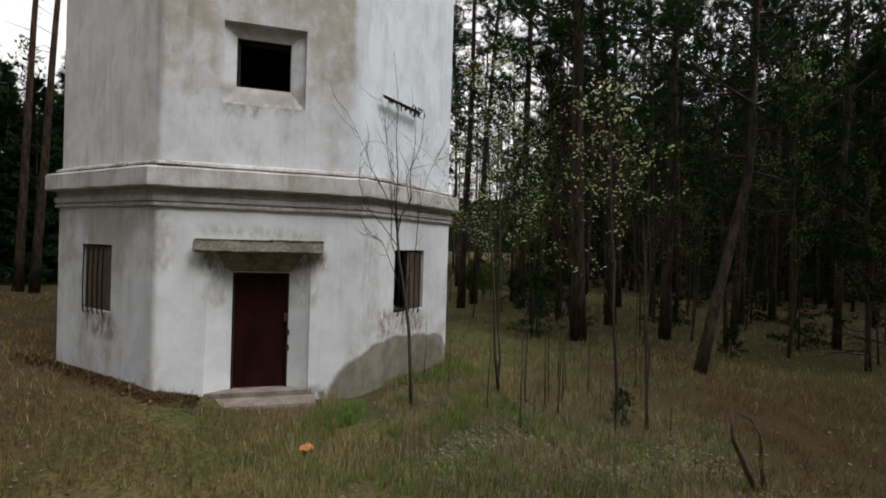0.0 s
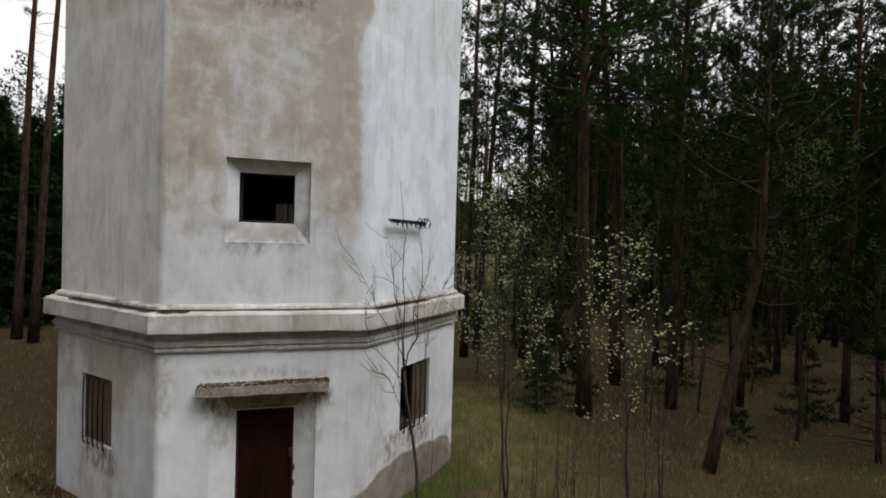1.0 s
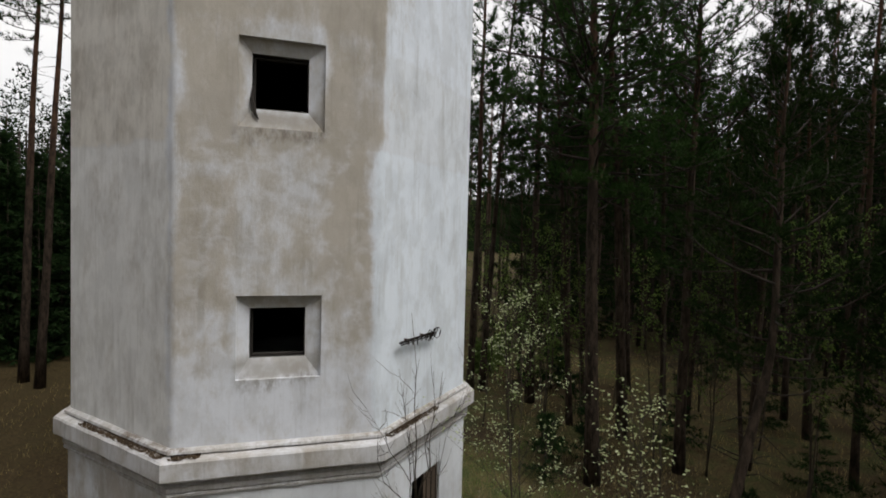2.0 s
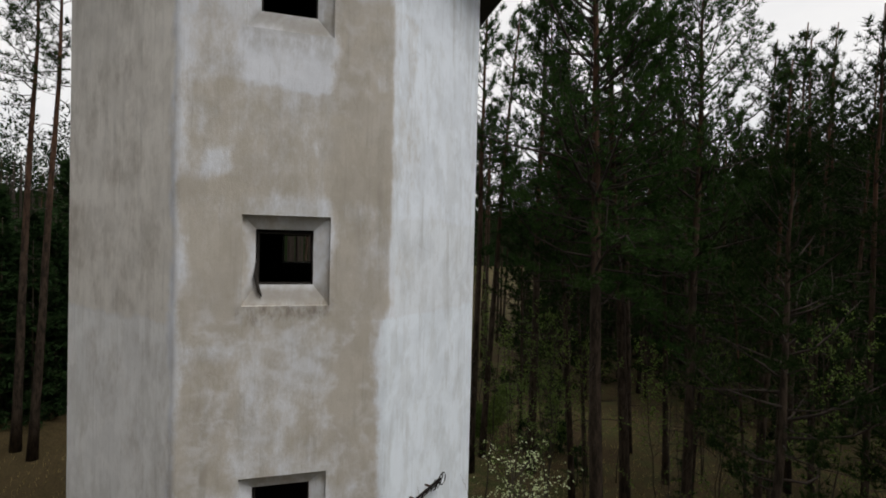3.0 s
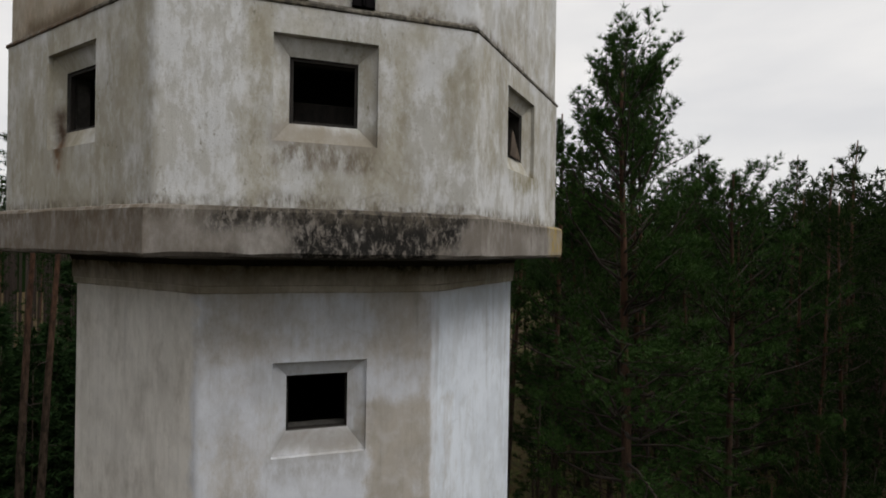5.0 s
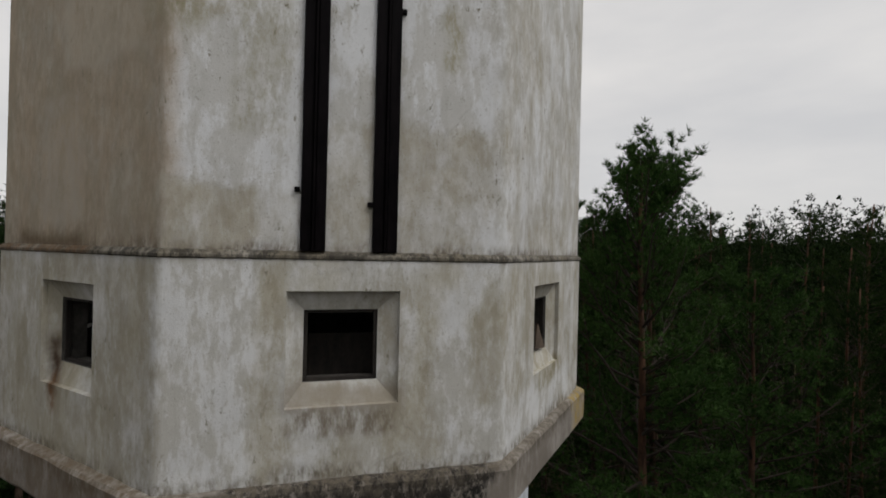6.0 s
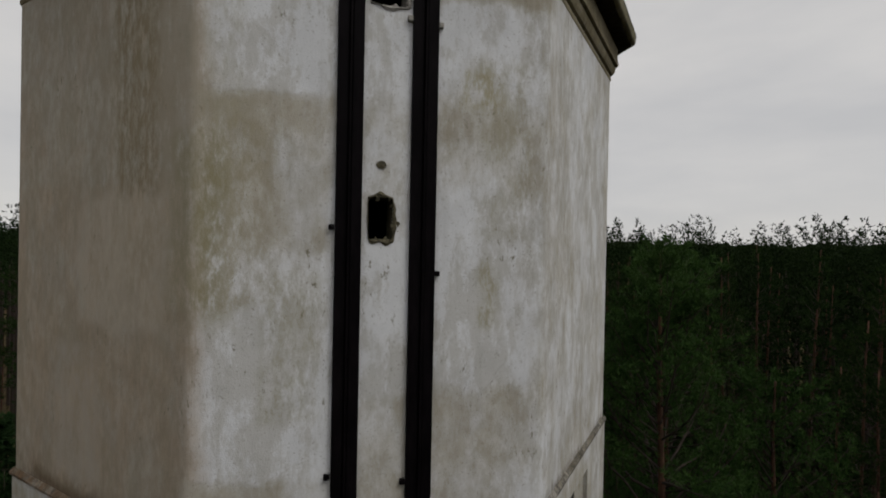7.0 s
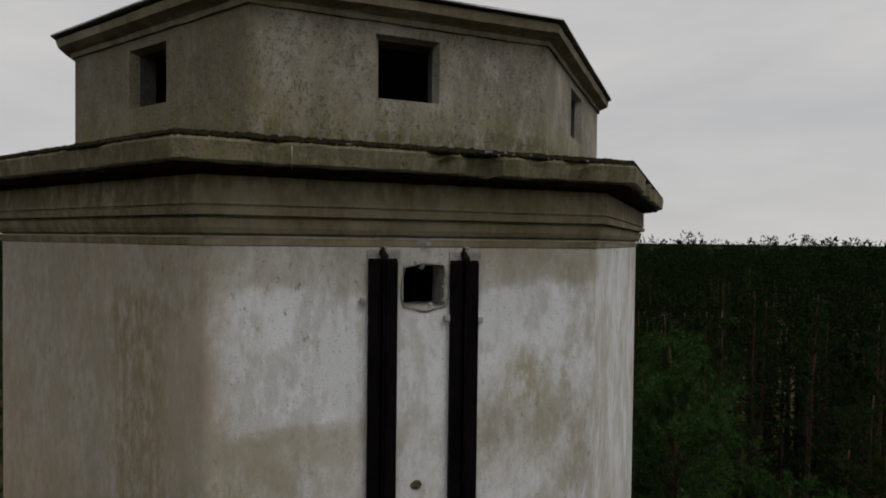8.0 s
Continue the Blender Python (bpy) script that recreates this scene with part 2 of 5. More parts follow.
M_SHAFT = plaster("shaft_plaster", WHITE, BEIGE,
    patches=((-1.62, -0.75, 5.6, 8.4, 0.20), (0.72, 1.47, 5.7, 9.0, 0.18), (-1.6, 1.45, 6.3, 9.3, 0.14), (-1.55, 1.55, 8.75, 9.35, 0.10),
             (-1.6, -0.72, 8.7, 11.2, 0.26), (-1.6, 1.6, 11.0, 12.75, 0.22), (0.65, 2.2, 9.2, 14.3, 0.26), (-1.6, -0.6, 12.8, 14.0, 0.06),
             (-9.0, -1.72, 9.0, 16.0, 0.05), (-9.0, -1.7, 9.6, 11.8, 0.06), (-1.6, 1.6, 15.0, 16.1, 0.14)),
    # first box keeps the left face pale against its lack of sun
    bare=((-9.0, -1.7, 4.0, 16.0, 0.13), (-9.0, -1.7, 13.4, 13.75, 0.14), (-9.0, -1.7, 10.85, 11.2, 0.16), (-9.0, -1.7, 8.7, 9.05, 0.14), (-9.0, -1.7, 5.6, 6.0, 0.12), (-1.74, -1.42, 4.0, 10.2, 0.08), (-1.6, 1.6, 4.0, 5.2, 0.14), (1.47, 6.0, 4.0, 9.0, 0.34), (-0.75, 0.7, 12.75, 13.6, 0.22),
          (-1.6, 0.7, 14.3, 15.9, 0.10), (-1.3, -0.95, 11.35, 11.75, 0.35)),
    stains_and_shade=((-0.7, 0.6, 4.98, 5.22, 0.75, (0.19, 0.165, 0.14)), (-0.75, 0.65, 9.02, 9.28, 0.8, (0.17, 0.145, 0.115)), (-0.7, 0.6, 13.3, 13.62, 0.35, (0.24, 0.21, 0.16)),
            # sill boxes: dirt, darkened further because the sills catch skylight
            (-0.66, 0.58, 5.16, 5.46, 1.4, (0.31, 0.29, 0.26)), (-0.66, 0.6, 9.3, 9.56, 1.4, (0.29, 0.265, 0.23)), (-0.66, 0.58, 13.6, 13.9, 1.4, (0.31, 0.29, 0.26)),
            (-1.3, -0.85, 5.4, 5.75, 0.35, (0.33, 0.27, 0.18))),
    # left face tinted paler, making up for the sunlight it misses
    washes_and_fill=((-9.0, -1.72, 4.0, 9.0, (0.83, 0.83, 0.82)), (-9.0, -1.72, 9.0, 16.0, (0.785, 0.755, 0.70)), (1.47, 6.0, 4.0, 9.0, (0.775, 0.832, 0.895)), (1.70, 6.0, 9.0, 10.7, (0.73, 0.77, 0.815)), (1.70, 6.0, 10.7, 15.9, (0.77, 0.82, 0.885))),
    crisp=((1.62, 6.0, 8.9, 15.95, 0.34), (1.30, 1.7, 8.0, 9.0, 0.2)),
    worn_bias=0.47, streak=0.32, edge=(0.28, 0.80), flake=0.16, smear=0.14, wisps=((-1.5, 1.45, 4.6, 9.2, 0.42), (-1.5, 1.5, 12.2, 15.8, 0.25)))
M_NECK = plaster("neck_plaster", (0.60, 0.55, 0.465), (0.37, 0.325, 0.25), worn_bias=0.56, streak=0.6,
    # both boxes paint the ledge's shadow onto the neck
    stains_and_shade=((-9.0, 9.0, 16.25, 16.5, 0.9, SOOT_AND_SHADE), (-9.0, 9.0, 16.1, 16.3, 0.3, (0.15, 0.12, 0.09))))
M_LEDGE = plaster("ledge_concrete", (0.345, 0.322, 0.295), (0.185, 0.162, 0.138), worn_bias=0.60, streak=0.7, flake=0.05, cracks=0.5,
    stains_and_shade=((-0.35, 1.35, 16.3, 17.2, 1.2, SOOT_AND_SHADE), (-0.45, 1.75, 16.6, 17.2, 1.1, SOOT_AND_SHADE), (-1.3, 1.9, 16.86, 17.2, 1.1, SOOT_AND_SHADE), (-1.6, 1.9, 16.42, 16.56, 0.5, SOOT_AND_SHADE), (-1.45, -0.3, 16.75, 17.2, 0.4, SOOT_AND_SHADE), (-6.0, 6.0, 16.92, 17.2, 1.0, (0.10, 0.085, 0.065)), (4.25, 6.0, 16.3, 17.2, 0.85, (0.34, 0.24, 0.055)), (-6.0, -2.0, 16.3, 17.2, 0.7, (0.13, 0.095, 0.06))))
M_DRUM_LOW = plaster("drum_plaster_lower", (0.605, 0.608, 0.605), (0.385, 0.36, 0.295),
    patches=((-1.05, -0.7, 17.1, 19.6, 0.16), (0.75, 1.15, 17.2, 19.5, 0.12), (1.5, 2.3, 17.8, 19.5, 0.13), (-9.0, -1.95, 17.0, 19.5, 0.13), (2.2, 6.0, 17.0, 19.5, 0.08)),
    bare=((-1.95, -1.1, 17.1, 19.6, 0.14), (1.0, 1.6, 17.2, 19.2, 0.12), (1.7, 4.2, 17.1, 17.7, 0.26), (-1.95, -1.2, 17.0, 17.7, 0.18)),
    # second box tones down the upward sill likewise, over its dirt
    stains_and_shade=((-0.65, 0.55, 17.55, 17.95, 0.85, (0.15, 0.12, 0.085)), (-0.68, 0.62, 17.9, 18.17, 1.4, (0.245, 0.215, 0.17)), (-9.0, 9.0, 16.98, 17.18, 0.9, (0.12, 0.10, 0.07)), (-3.64, -3.48, 17.72, 18.55, 1.65, (0.045, 0.021, 0.009)), (-3.62, -3.50, 17.5, 17.95, 1.0, (0.16, 0.075, 0.025)), (2.9, 4.0, 17.6, 17.95, 0.7, (0.18, 0.15, 0.06))),
    gain=0.95, worn_bias=0.48, streak=0.3, flake=0.8, smear=0.42, cracks=0.22, edge=(0.32, 0.76), run=0.45)
M_DRUM = plaster("drum_plaster_upper", (0.625, 0.632, 0.64), (0.385, 0.358, 0.298),
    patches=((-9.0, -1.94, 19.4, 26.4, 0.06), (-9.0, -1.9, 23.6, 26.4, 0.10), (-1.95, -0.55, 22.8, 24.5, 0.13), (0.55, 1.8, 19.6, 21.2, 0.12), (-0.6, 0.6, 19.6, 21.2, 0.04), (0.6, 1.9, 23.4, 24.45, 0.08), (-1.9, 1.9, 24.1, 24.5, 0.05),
             (-2.0, 2.0, 25.72, 26.3, 0.20), (2.0, 6.0, 19.6, 26.3, 0.05), (-1.97, -1.0, 19.6, 20.45, 0.16)),
    bare=((-1.86, -0.6, 20.4, 22.3, 0.22), (0.6, 1.9, 21.3, 23.6, 0.13), (-0.27, 0.27, 21.2, 22.9, 0.18), (-1.9, 1.95, 24.6, 25.68, 0.15)),
    stains_and_shade=((-9.0, -2.0, 19.5, 20.0, 0.2, RUST), (-6.0, 6.0, 19.5, 19.76, 1.0, (0.11, 0.085, 0.06)), (1.1, 1.35, 22.0, 22.7, 0.7, (0.25, 0.22, 0.11)), (-1.3, -0.75, 21.0, 22.6, 0.5, (0.24, 0.215, 0.12)), (1.1, 1.75, 23.0, 25.2, 0.45, (0.27, 0.245, 0.155)), (-1.92, -1.2, 22.3, 24.2, 0.6, (0.275, 0.243, 0.165)),
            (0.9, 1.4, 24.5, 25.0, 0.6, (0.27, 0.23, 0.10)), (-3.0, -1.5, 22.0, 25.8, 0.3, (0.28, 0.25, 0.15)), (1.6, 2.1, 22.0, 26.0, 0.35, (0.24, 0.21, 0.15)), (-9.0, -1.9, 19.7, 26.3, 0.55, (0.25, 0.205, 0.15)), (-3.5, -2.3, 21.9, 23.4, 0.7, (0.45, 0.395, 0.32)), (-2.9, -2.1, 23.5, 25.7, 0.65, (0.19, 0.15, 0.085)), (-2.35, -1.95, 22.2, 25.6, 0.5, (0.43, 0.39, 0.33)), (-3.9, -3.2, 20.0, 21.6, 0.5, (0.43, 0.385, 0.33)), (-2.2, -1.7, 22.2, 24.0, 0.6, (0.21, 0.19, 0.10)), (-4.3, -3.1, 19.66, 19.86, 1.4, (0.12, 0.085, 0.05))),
    gain=0.68, worn_bias=0.46, streak=0.20, flake=0.9, smear=0.34, cracks=0.12, edge=(0.36, 0.72), run=0.5,
    # left face is brown; its tint also holds some vignette darkening
    washes_and_fill=((-9.0, -1.90, 19.6, 26.4, (0.395, 0.320, 0.236)),), wash_soft=0.20, crisp=((-1.955, -1.2, 20.5, 22.1, 0.22), (-1.955, -0.9, 24.5, 25.5, 0.1)))
M_RIM = plaster("rim_plaster", (0.29, 0.27, 0.235), (0.14, 0.122, 0.09), worn_bias=0.58, streak=0.4, flake=0.6,
    stains_and_shade=((-9.0, 9.0, 19.5, 19.8, 0.8, SOOT_AND_SHADE), (-9.0, -3.0, 19.5, 19.8, 0.8, (0.12, 0.07, 0.035))))
# left box: a mossier facet, tinted darker still for lens vignette
M_CAP = plaster("cap_plaster", (0.275, 0.238, 0.160), (0.14, 0.114, 0.066), worn_bias=0.58, streak=0.6, flake=0.5, smear=0.3,
    # second box paints the eave's shade across the frieze
    stains_and_shade=((-9.0, 9.0, 26.1, 26.9, 0.25, (0.20, 0.17, 0.07)), (-9.0, 9.0, 26.62, 26.9, 0.7, (0.085, 0.07, 0.04)), (-9.0, -2.1, 26.1, 27.0, 0.8, (0.10, 0.075, 0.04)), (0.3, 1.2, 26.1, 26.6, 0.5, (0.13, 0.115, 0.05))))
# the eave's left box also mixes moss with vignette darkening
M_EAVE = plaster("eave_concrete", (0.160, 0.140, 0.088), (0.068, 0.057, 0.032), worn_bias=0.58, streak=0.8, flake=0.8, smear=0.5, pits=0.45, cracks=0.6,
    stains_and_shade=((-9.0, 9.0, 26.8, 27.6, 0.5, MOSS), (-9.0, 9.0, 27.02, 27.6, 0.9, (0.075, 0.065, 0.045)), (-9.0, -2.2, 26.8, 27.3, 0.8, (0.085, 0.06, 0.03)), (-0.9, 0.6, 26.8, 26.97, 0.8, (0.085, 0.075, 0.05)), (1.1, 1.6, 26.8, 27.1, 0.6, (0.09, 0.085, 0.035))))
M_LANTERN = plaster("lantern_plaster", (0.335, 0.31, 0.265), (0.155, 0.138, 0.098), worn_bias=0.52, streak=0.6, flake=0.9, smear=0.35, cracks=0.1, pits=0.6,
    patches=((-9.0, -1.7, 27.0, 29.0, 0.2),),
    stains_and_shade=((1.2, 1.75, 27.1, 28.6, 0.6, (0.12, 0.105, 0.075)), (-9.0, 9.0, 27.0, 27.45, 1.0, (0.045, 0.04, 0.022)), (-9.0, -1.68, 27.0, 28.7, 0.6, (0.15, 0.12, 0.07)), (-9.0, 9.0, 27.0, 27.7, 0.6, MOSS), (-2.2, -1.5, 27.2, 28.6, 0.4, (0.16, 0.14, 0.08))))


def simple(name, a, b, scale=4.0, rough=0.8, bump=0.3, metal=0.0, stretch=(1, 1, 1), spec=0.3, dist=0.01):
    n = Nodes(name)
    v = n.scaled(n.pos, stretch)
    f = n.math("ADD", n.math("MULTIPLY", n.noise(scale, 7.0, 0.65, v), 0.6), n.math("MULTIPLY", n.noise(scale * 7, 4.0, 0.6, v), 0.4))
    col = n.mix(n.ramp(f, 0.35, 0.65), a, b)
    return n.done(col, n.ramp(f, 0.3, 0.7, max(0.05, rough - 0.12), min(1.0, rough + 0.08)), n.bump(f, bump, dist), metal, spec)


M_CONCRETE = simple("weathered_concrete", (0.17, 0.15, 0.11), (0.38, 0.355, 0.31), 3.0, 0.92, 0.7, dist=0.03)
M_STEP = simple("step_concrete", (0.13, 0.105, 0.085), (0.27, 0.235, 0.20), 3.5, 0.9, 0.6, dist=0.02)
M_BLACK_STEEL = simple("tarred_steel", (0.0018, 0.0015, 0.0018), (0.0065, 0.005, 0.0058), 5.0, 0.5, 0.25, 0.0, (1, 1, 0.25), 0.03)
M_IRON = simple("rusty_iron", (0.035, 0.022, 0.017), (0.10, 0.055, 0.035), 14.0, 0.8, 0.5, 0.3)
M_DOOR = simple("red_brown_door_paint", (0.010, 0.0025, 0.002), (0.026, 0.006, 0.0045), 3.0, 0.7, 0.3, 0.0, (1, 1, 0.3), 0.1)
M_SOFFIT = simple("stained_mossy_soffit", (0.10, 0.085, 0.045), (0.29, 0.255, 0.19), 3.5, 0.95, 0.5, dist=0.02)
M_BLACK_IRON = simple("black_iron", (0.004, 0.0035, 0.003), (0.016, 0.012, 0.010), 14.0, 0.75, 0.5, 0.0, spec=0.1)
M_MORTAR = simple("grey_mortar", (0.19, 0.178, 0.155), (0.35, 0.335, 0.305), 9.0, 0.95, 0.7, dist=0.02)
M_TIMBER = simple("old_dark_timber", (0.010, 0.008, 0.007), (0.036, 0.030, 0.025), 9.0, 0.8, 0.5, 0.0, (1, 1, 0.3))
M_BOARD = simple("grey_brown_board", (0.065, 0.048, 0.037), (0.15, 0.112, 0.082), 5.0, 0.85, 0.5, 0.0, (1, 1, 0.2))
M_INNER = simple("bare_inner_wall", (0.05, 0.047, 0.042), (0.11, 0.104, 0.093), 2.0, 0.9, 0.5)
M_MASONRY = simple("broken_masonry", (0.030, 0.027, 0.015), (0.14, 0.122, 0.075), 12.0, 0.95, 0.9, dist=0.04)
M_ROOF_METAL = simple("roof_sheet", (0.13, 0.13, 0.13), (0.27, 0.27, 0.28), 3.0, 0.5, 0.2, 0.5)
M_ROOF_DARK = simple("roof_edge_timber", (0.020, 0.016, 0.010), (0.085, 0.070, 0.044), 4.0, 0.85, 0.5)
M_LEDGE_SHADE = simple("shaded_concrete", (0.013, 0.0105, 0.008), (0.045, 0.037, 0.028), 3.0, 0.95, 0.5, dist=0.02)
# black of the eave moss, also used to darken the eave's underside
M_MOSS_AND_SHADE = simple("black_moss_and_shade", (0.006, 0.0055, 0.003), (0.026, 0.022, 0.011), 14.0, 0.97, 0.6, spec=0.03)
M_LITTER = simple("moss_litter", (0.030, 0.020, 0.012), (0.095, 0.064, 0.036), 12.0, 0.95, 0.6)


# ---- building helpers ----
TAN = math.tan(radians(22.5))
ROUND = 0.07


def mesh_of(name, verts, faces, mats, smooth=False, idx=None):
    me = bpy.data.meshes.new(name)
    me.from_pydata([tuple(v) for v in verts], [], faces)
    for m in mats if isinstance(mats, (list, tuple)) else [mats]:
        me.materials.append(m)
    if idx is not None:
        me.polygons.foreach_set("material_index", idx)
    if smooth:
        me.polygons.foreach_set("use_smooth", [True] * len(me.polygons))
    me.update()
    return me


def part(name, bm, material, parent, label="", smooth=False):
    """Links a bmesh (or a mesh) as one object under a thing or a part."""
    if isinstance(bm, bmesh.types.BMesh):
        bmesh.ops.recalc_face_normals(bm, faces=bm.faces)
        me = bpy.data.meshes.new(name)
        bm.to_mesh(me)
        bm.free()
        me.materials.append(material)
        if smooth:
            me.polygons.foreach_set("use_smooth", [True] * len(me.polygons))
    else:
        me = bm
    ob = new(name, me)
    ob.parent = parent
    if label:
        tagged(ob, label)
    return ob


def thing(name, label, category, m=None, group="", kind=""):
    ob = new(name)
    if m is not None:
        ob.matrix_world = m
    return tagged(ob, label, category, group, kind)


def at_face(k, u, d, z):
    """A point of the octagon: face k (0 is the door's), u along it, d from the axis."""
    a = radians(45 * k)
    return Vector((u * math.cos(a) + d * math.sin(a), u * math.sin(a) - d * math.cos(a), z))


def face_turn(k):
    return Matrix.Rotation(radians(45 * k), 4, "Z")


def box(bm, x0, x1, y0, y1, z0, z1, bevel=0.0, m=None):
    got = bmesh.ops.create_cube(bm, size=1.0, matrix=(m or Matrix()) @ Matrix.Translation(((x0 + x1) / 2, (y0 + y1) / 2, (z0 + z1) / 2)) @ Matrix.Diagonal((x1 - x0, y1 - y0, z1 - z0, 1)))
    if bevel:
        edges = list({e for v in got["verts"] for e in v.link_edges})
        bmesh.ops.bevel(bm, geom=edges, offset=bevel, segments=2, affect="EDGES", profile=0.6)
    return bm


def tube(points, radii, sides=6):
    """Vertices and faces of a tapered tube along points."""
    verts, faces = [], []
    for i, p in enumerate(points):
        d = (Vector(points[min(i + 1, len(points) - 1)]) - Vector(points[max(i - 1, 0)])).normalized()
        a = d.orthogonal().normalized()
        b = d.cross(a)
        for s in range(sides):
            t = 2 * math.pi * s / sides
            verts.append(Vector(p) + (a * math.cos(t) + b * math.sin(t)) * radii[i])
    for i in range(len(points) - 1):
        for s in range(sides):
            q = (s + 1) % sides
            faces.append((i * sides + s, i * sides + q, (i + 1) * sides + q, (i + 1) * sides + s))
    faces.append(tuple(range(sides - 1, -1, -1)))
    faces.append(tuple((len(points) - 1) * sides + s for s in range(sides)))
    return verts, faces


def octagon_wall(name, a, thick, z0, z1, openings, material, parent, label=""):
    """A ring of eight wall faces with thickness. openings: (face, u0, u1, z0, z1, (left, right, bottom, top) splay, splay depth)."""
    bm = bmesh.new()

    def quad(pts, inner=False):
        f = bm.faces.new([bm.verts.new(p) for p in pts])
        f.material_index = 1 if inner else 0

    def sheet(k, d, holes, inner):
        w = d * TAN - (0.0 if inner else ROUND)
        us = sorted({-w, w, *[h for o in holes for h in o[:2]]})
        zs = sorted({z0, z1, *[h for o in holes for h in o[2:4]]})
        for u0, u1 in zip(us, us[1:]):
            for c0, c1 in zip(zs, zs[1:]):
                if any(o[0] - 1e-6 <= u0 and u1 <= o[1] + 1e-6 and o[2] - 1e-6 <= c0 and c1 <= o[3] + 1e-6 for o in holes):
                    continue
                p = [at_face(k, u0, d, c0), at_face(k, u1, d, c0), at_face(k, u1, d, c1), at_face(k, u0, d, c1)]
                quad(p if not inner else p[::-1], inner)

    for k in range(8):
        mine = [o for o in openings if o[0] % 8 == k]
        outer = [o[1:5] for o in mine]
        within = [(o[1] + o[5][0], o[2] - o[5][1], o[3] + o[5][2], o[4] - o[5][3]) for o in mine]
        sheet(k, a, outer, False)
        sheet(k, a - thick, within, True)
        for (u0, u1, c0, c1), (v0, v1, e0, e1), o in zip(outer, within, mine):
            rim = 0.065 if 0.15 < o[6] < 0.16 else 0.035 if o[6] > 0.16 else 0.01
            rings = [(a, u0, u1, c0, c1), (a - rim, u0 + 0.004, u1 - 0.004, c0 + 0.004, c1 - 0.004), (a - o[6], v0, v1, e0, e1), (a - thick, v0, v1, e0, e1)]
            for (d, p0, p1, q0, q1), (f, r0, r1, s0, s1), inner in zip(rings, rings[1:], (False, False, True)):
                one = [(p0, q0), (p1, q0), (p1, q1), (p0, q1)]
                two = [(r0, s0), (r1, s0), (r1, s1), (r0, s1)]
                for i in range(4):
                    j = (i + 1) % 4
                    quad([at_face(k, *one[i][:1], d, one[i][1]), at_face(k, two[i][0], f, two[i][1]), at_face(k, two[j][0], f, two[j][1]), at_face(k, one[j][0], d, one[j][1])], inner)
        # rounded arris between this face and the next
        one, tip, two = at_face(k, a * TAN - ROUND, a, 0), at_face(k, a * TAN, a, 0), at_face(k + 1, -a * TAN + ROUND, a, 0)
        arc = [one * (1 - t) ** 2 + tip * 2 * t * (1 - t) + two * t * t for t in (0, 0.2, 0.4, 0.6, 0.8, 1)]
        for p, q in zip(arc, arc[1:]):
            quad([Vector((p.x, p.y, z0)), Vector((q.x, q.y, z0)), Vector((q.x, q.y, z1)), Vector((p.x, p.y, z1))])
        w, v = a * TAN - ROUND * 0.5, (a - thick) * TAN
        for z, flip in ((z0, 1), (z1, -1)):
            quad([at_face(k, -w, a, z), at_face(k, -v, a - thick, z), at_face(k, v, a - thick, z), at_face(k, w, a, z)][::flip])
    bmesh.ops.remove_doubles(bm, verts=bm.verts, dist=0.0005)
    me = bpy.data.meshes.new(name)
    bm.to_mesh(me)
    bm.free()
    me.materials.append(material)
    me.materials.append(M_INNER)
    return part(name, me, None, parent, label)


def octagon_ring(name, profile, material, parent, label="", pieces=14, rough=0.006, seed=1, chips=()):
    """A moulding swept round the octagon along a closed profile of (distance from the axis, height), with uneven edges."""
    rng = random.Random(seed)
    verts, faces = [], []
    n = len(profile)
    stations = [(k, -1 + 2 * i / pieces) for k in range(8) for i in range(pieces)]
    low = min(d for d, z in profile) + 0.01
    for k, s in stations:
        for i, (d, z) in enumerate(profile):
            chip = 0.0
            if d > low:
                for ck, s0, s1, depth in chips:
                    if ck % 8 == k and s0 <= s <= s1:
                        chip = depth * (0.55 + 0.45 * rng.random())
            j = rough if d > low else 0.0
            e = d - abs(rng.gauss(0, j)) - chip
            verts.append(at_face(k, s * e * TAN, e, z + rng.gauss(0, j * 0.7)))
    m = len(stations)
    for i in range(m):
        j = (i + 1) % m
        for p in range(n):
            q = (p + 1) % n
            faces.append((i * n + p, j * n + p, j * n + q, i * n + q))
    return part(name, mesh_of(name, verts, faces, material), None, parent, label)


# ---- the tower ----
A_BASE, A_SHAFT, A_DRUM, A_DRUM_UP, A_LANTERN = 3.987, 3.951, 4.781, 4.745, 4.076
tower = thing("water_tower", "tall octagonal plastered water tower with worn white limewash", "water tower")

WIN = (0.19, 0.265, 0.33, 0.22)
octagon_wall("base_wall", A_BASE, 0.55, -0.4, 3.42, [
    (0, -0.88, 0.80, -0.3, 2.66, (0.39, 0.38, 0.3, 0.39), 0.26),
    (-1, -0.68, 0.34, 1.50, 2.69, (0.02, 0.02, 0.03, 0.02), 0.20), (1, -0.57, 0.53, 1.47, 2.74, (0.02, 0.02, 0.03, 0.02), 0.20)], M_BASE, tower, "white limewashed base wall with bare render near the ground")
octagon_ring("cornice", [(3.6, 3.36), (4.02, 3.36), (4.04, 3.375), (4.045, 3.415), (4.01, 3.43), (4.015, 3.44), (4.055, 3.46), (4.06, 3.54), (4.02, 3.58), (4.025, 3.665), (4.18, 3.68), (4.19, 3.70), (4.185, 3.97), (4.16, 4.0), (3.985, 4.02), (3.985, 4.035), (4.04, 4.05), (4.03, 4.09), (3.96, 4.125), (3.6, 4.125)], M_CORNICE, tower, "stepped plaster cornice with dirt on its top", seed=3, rough=0.005)
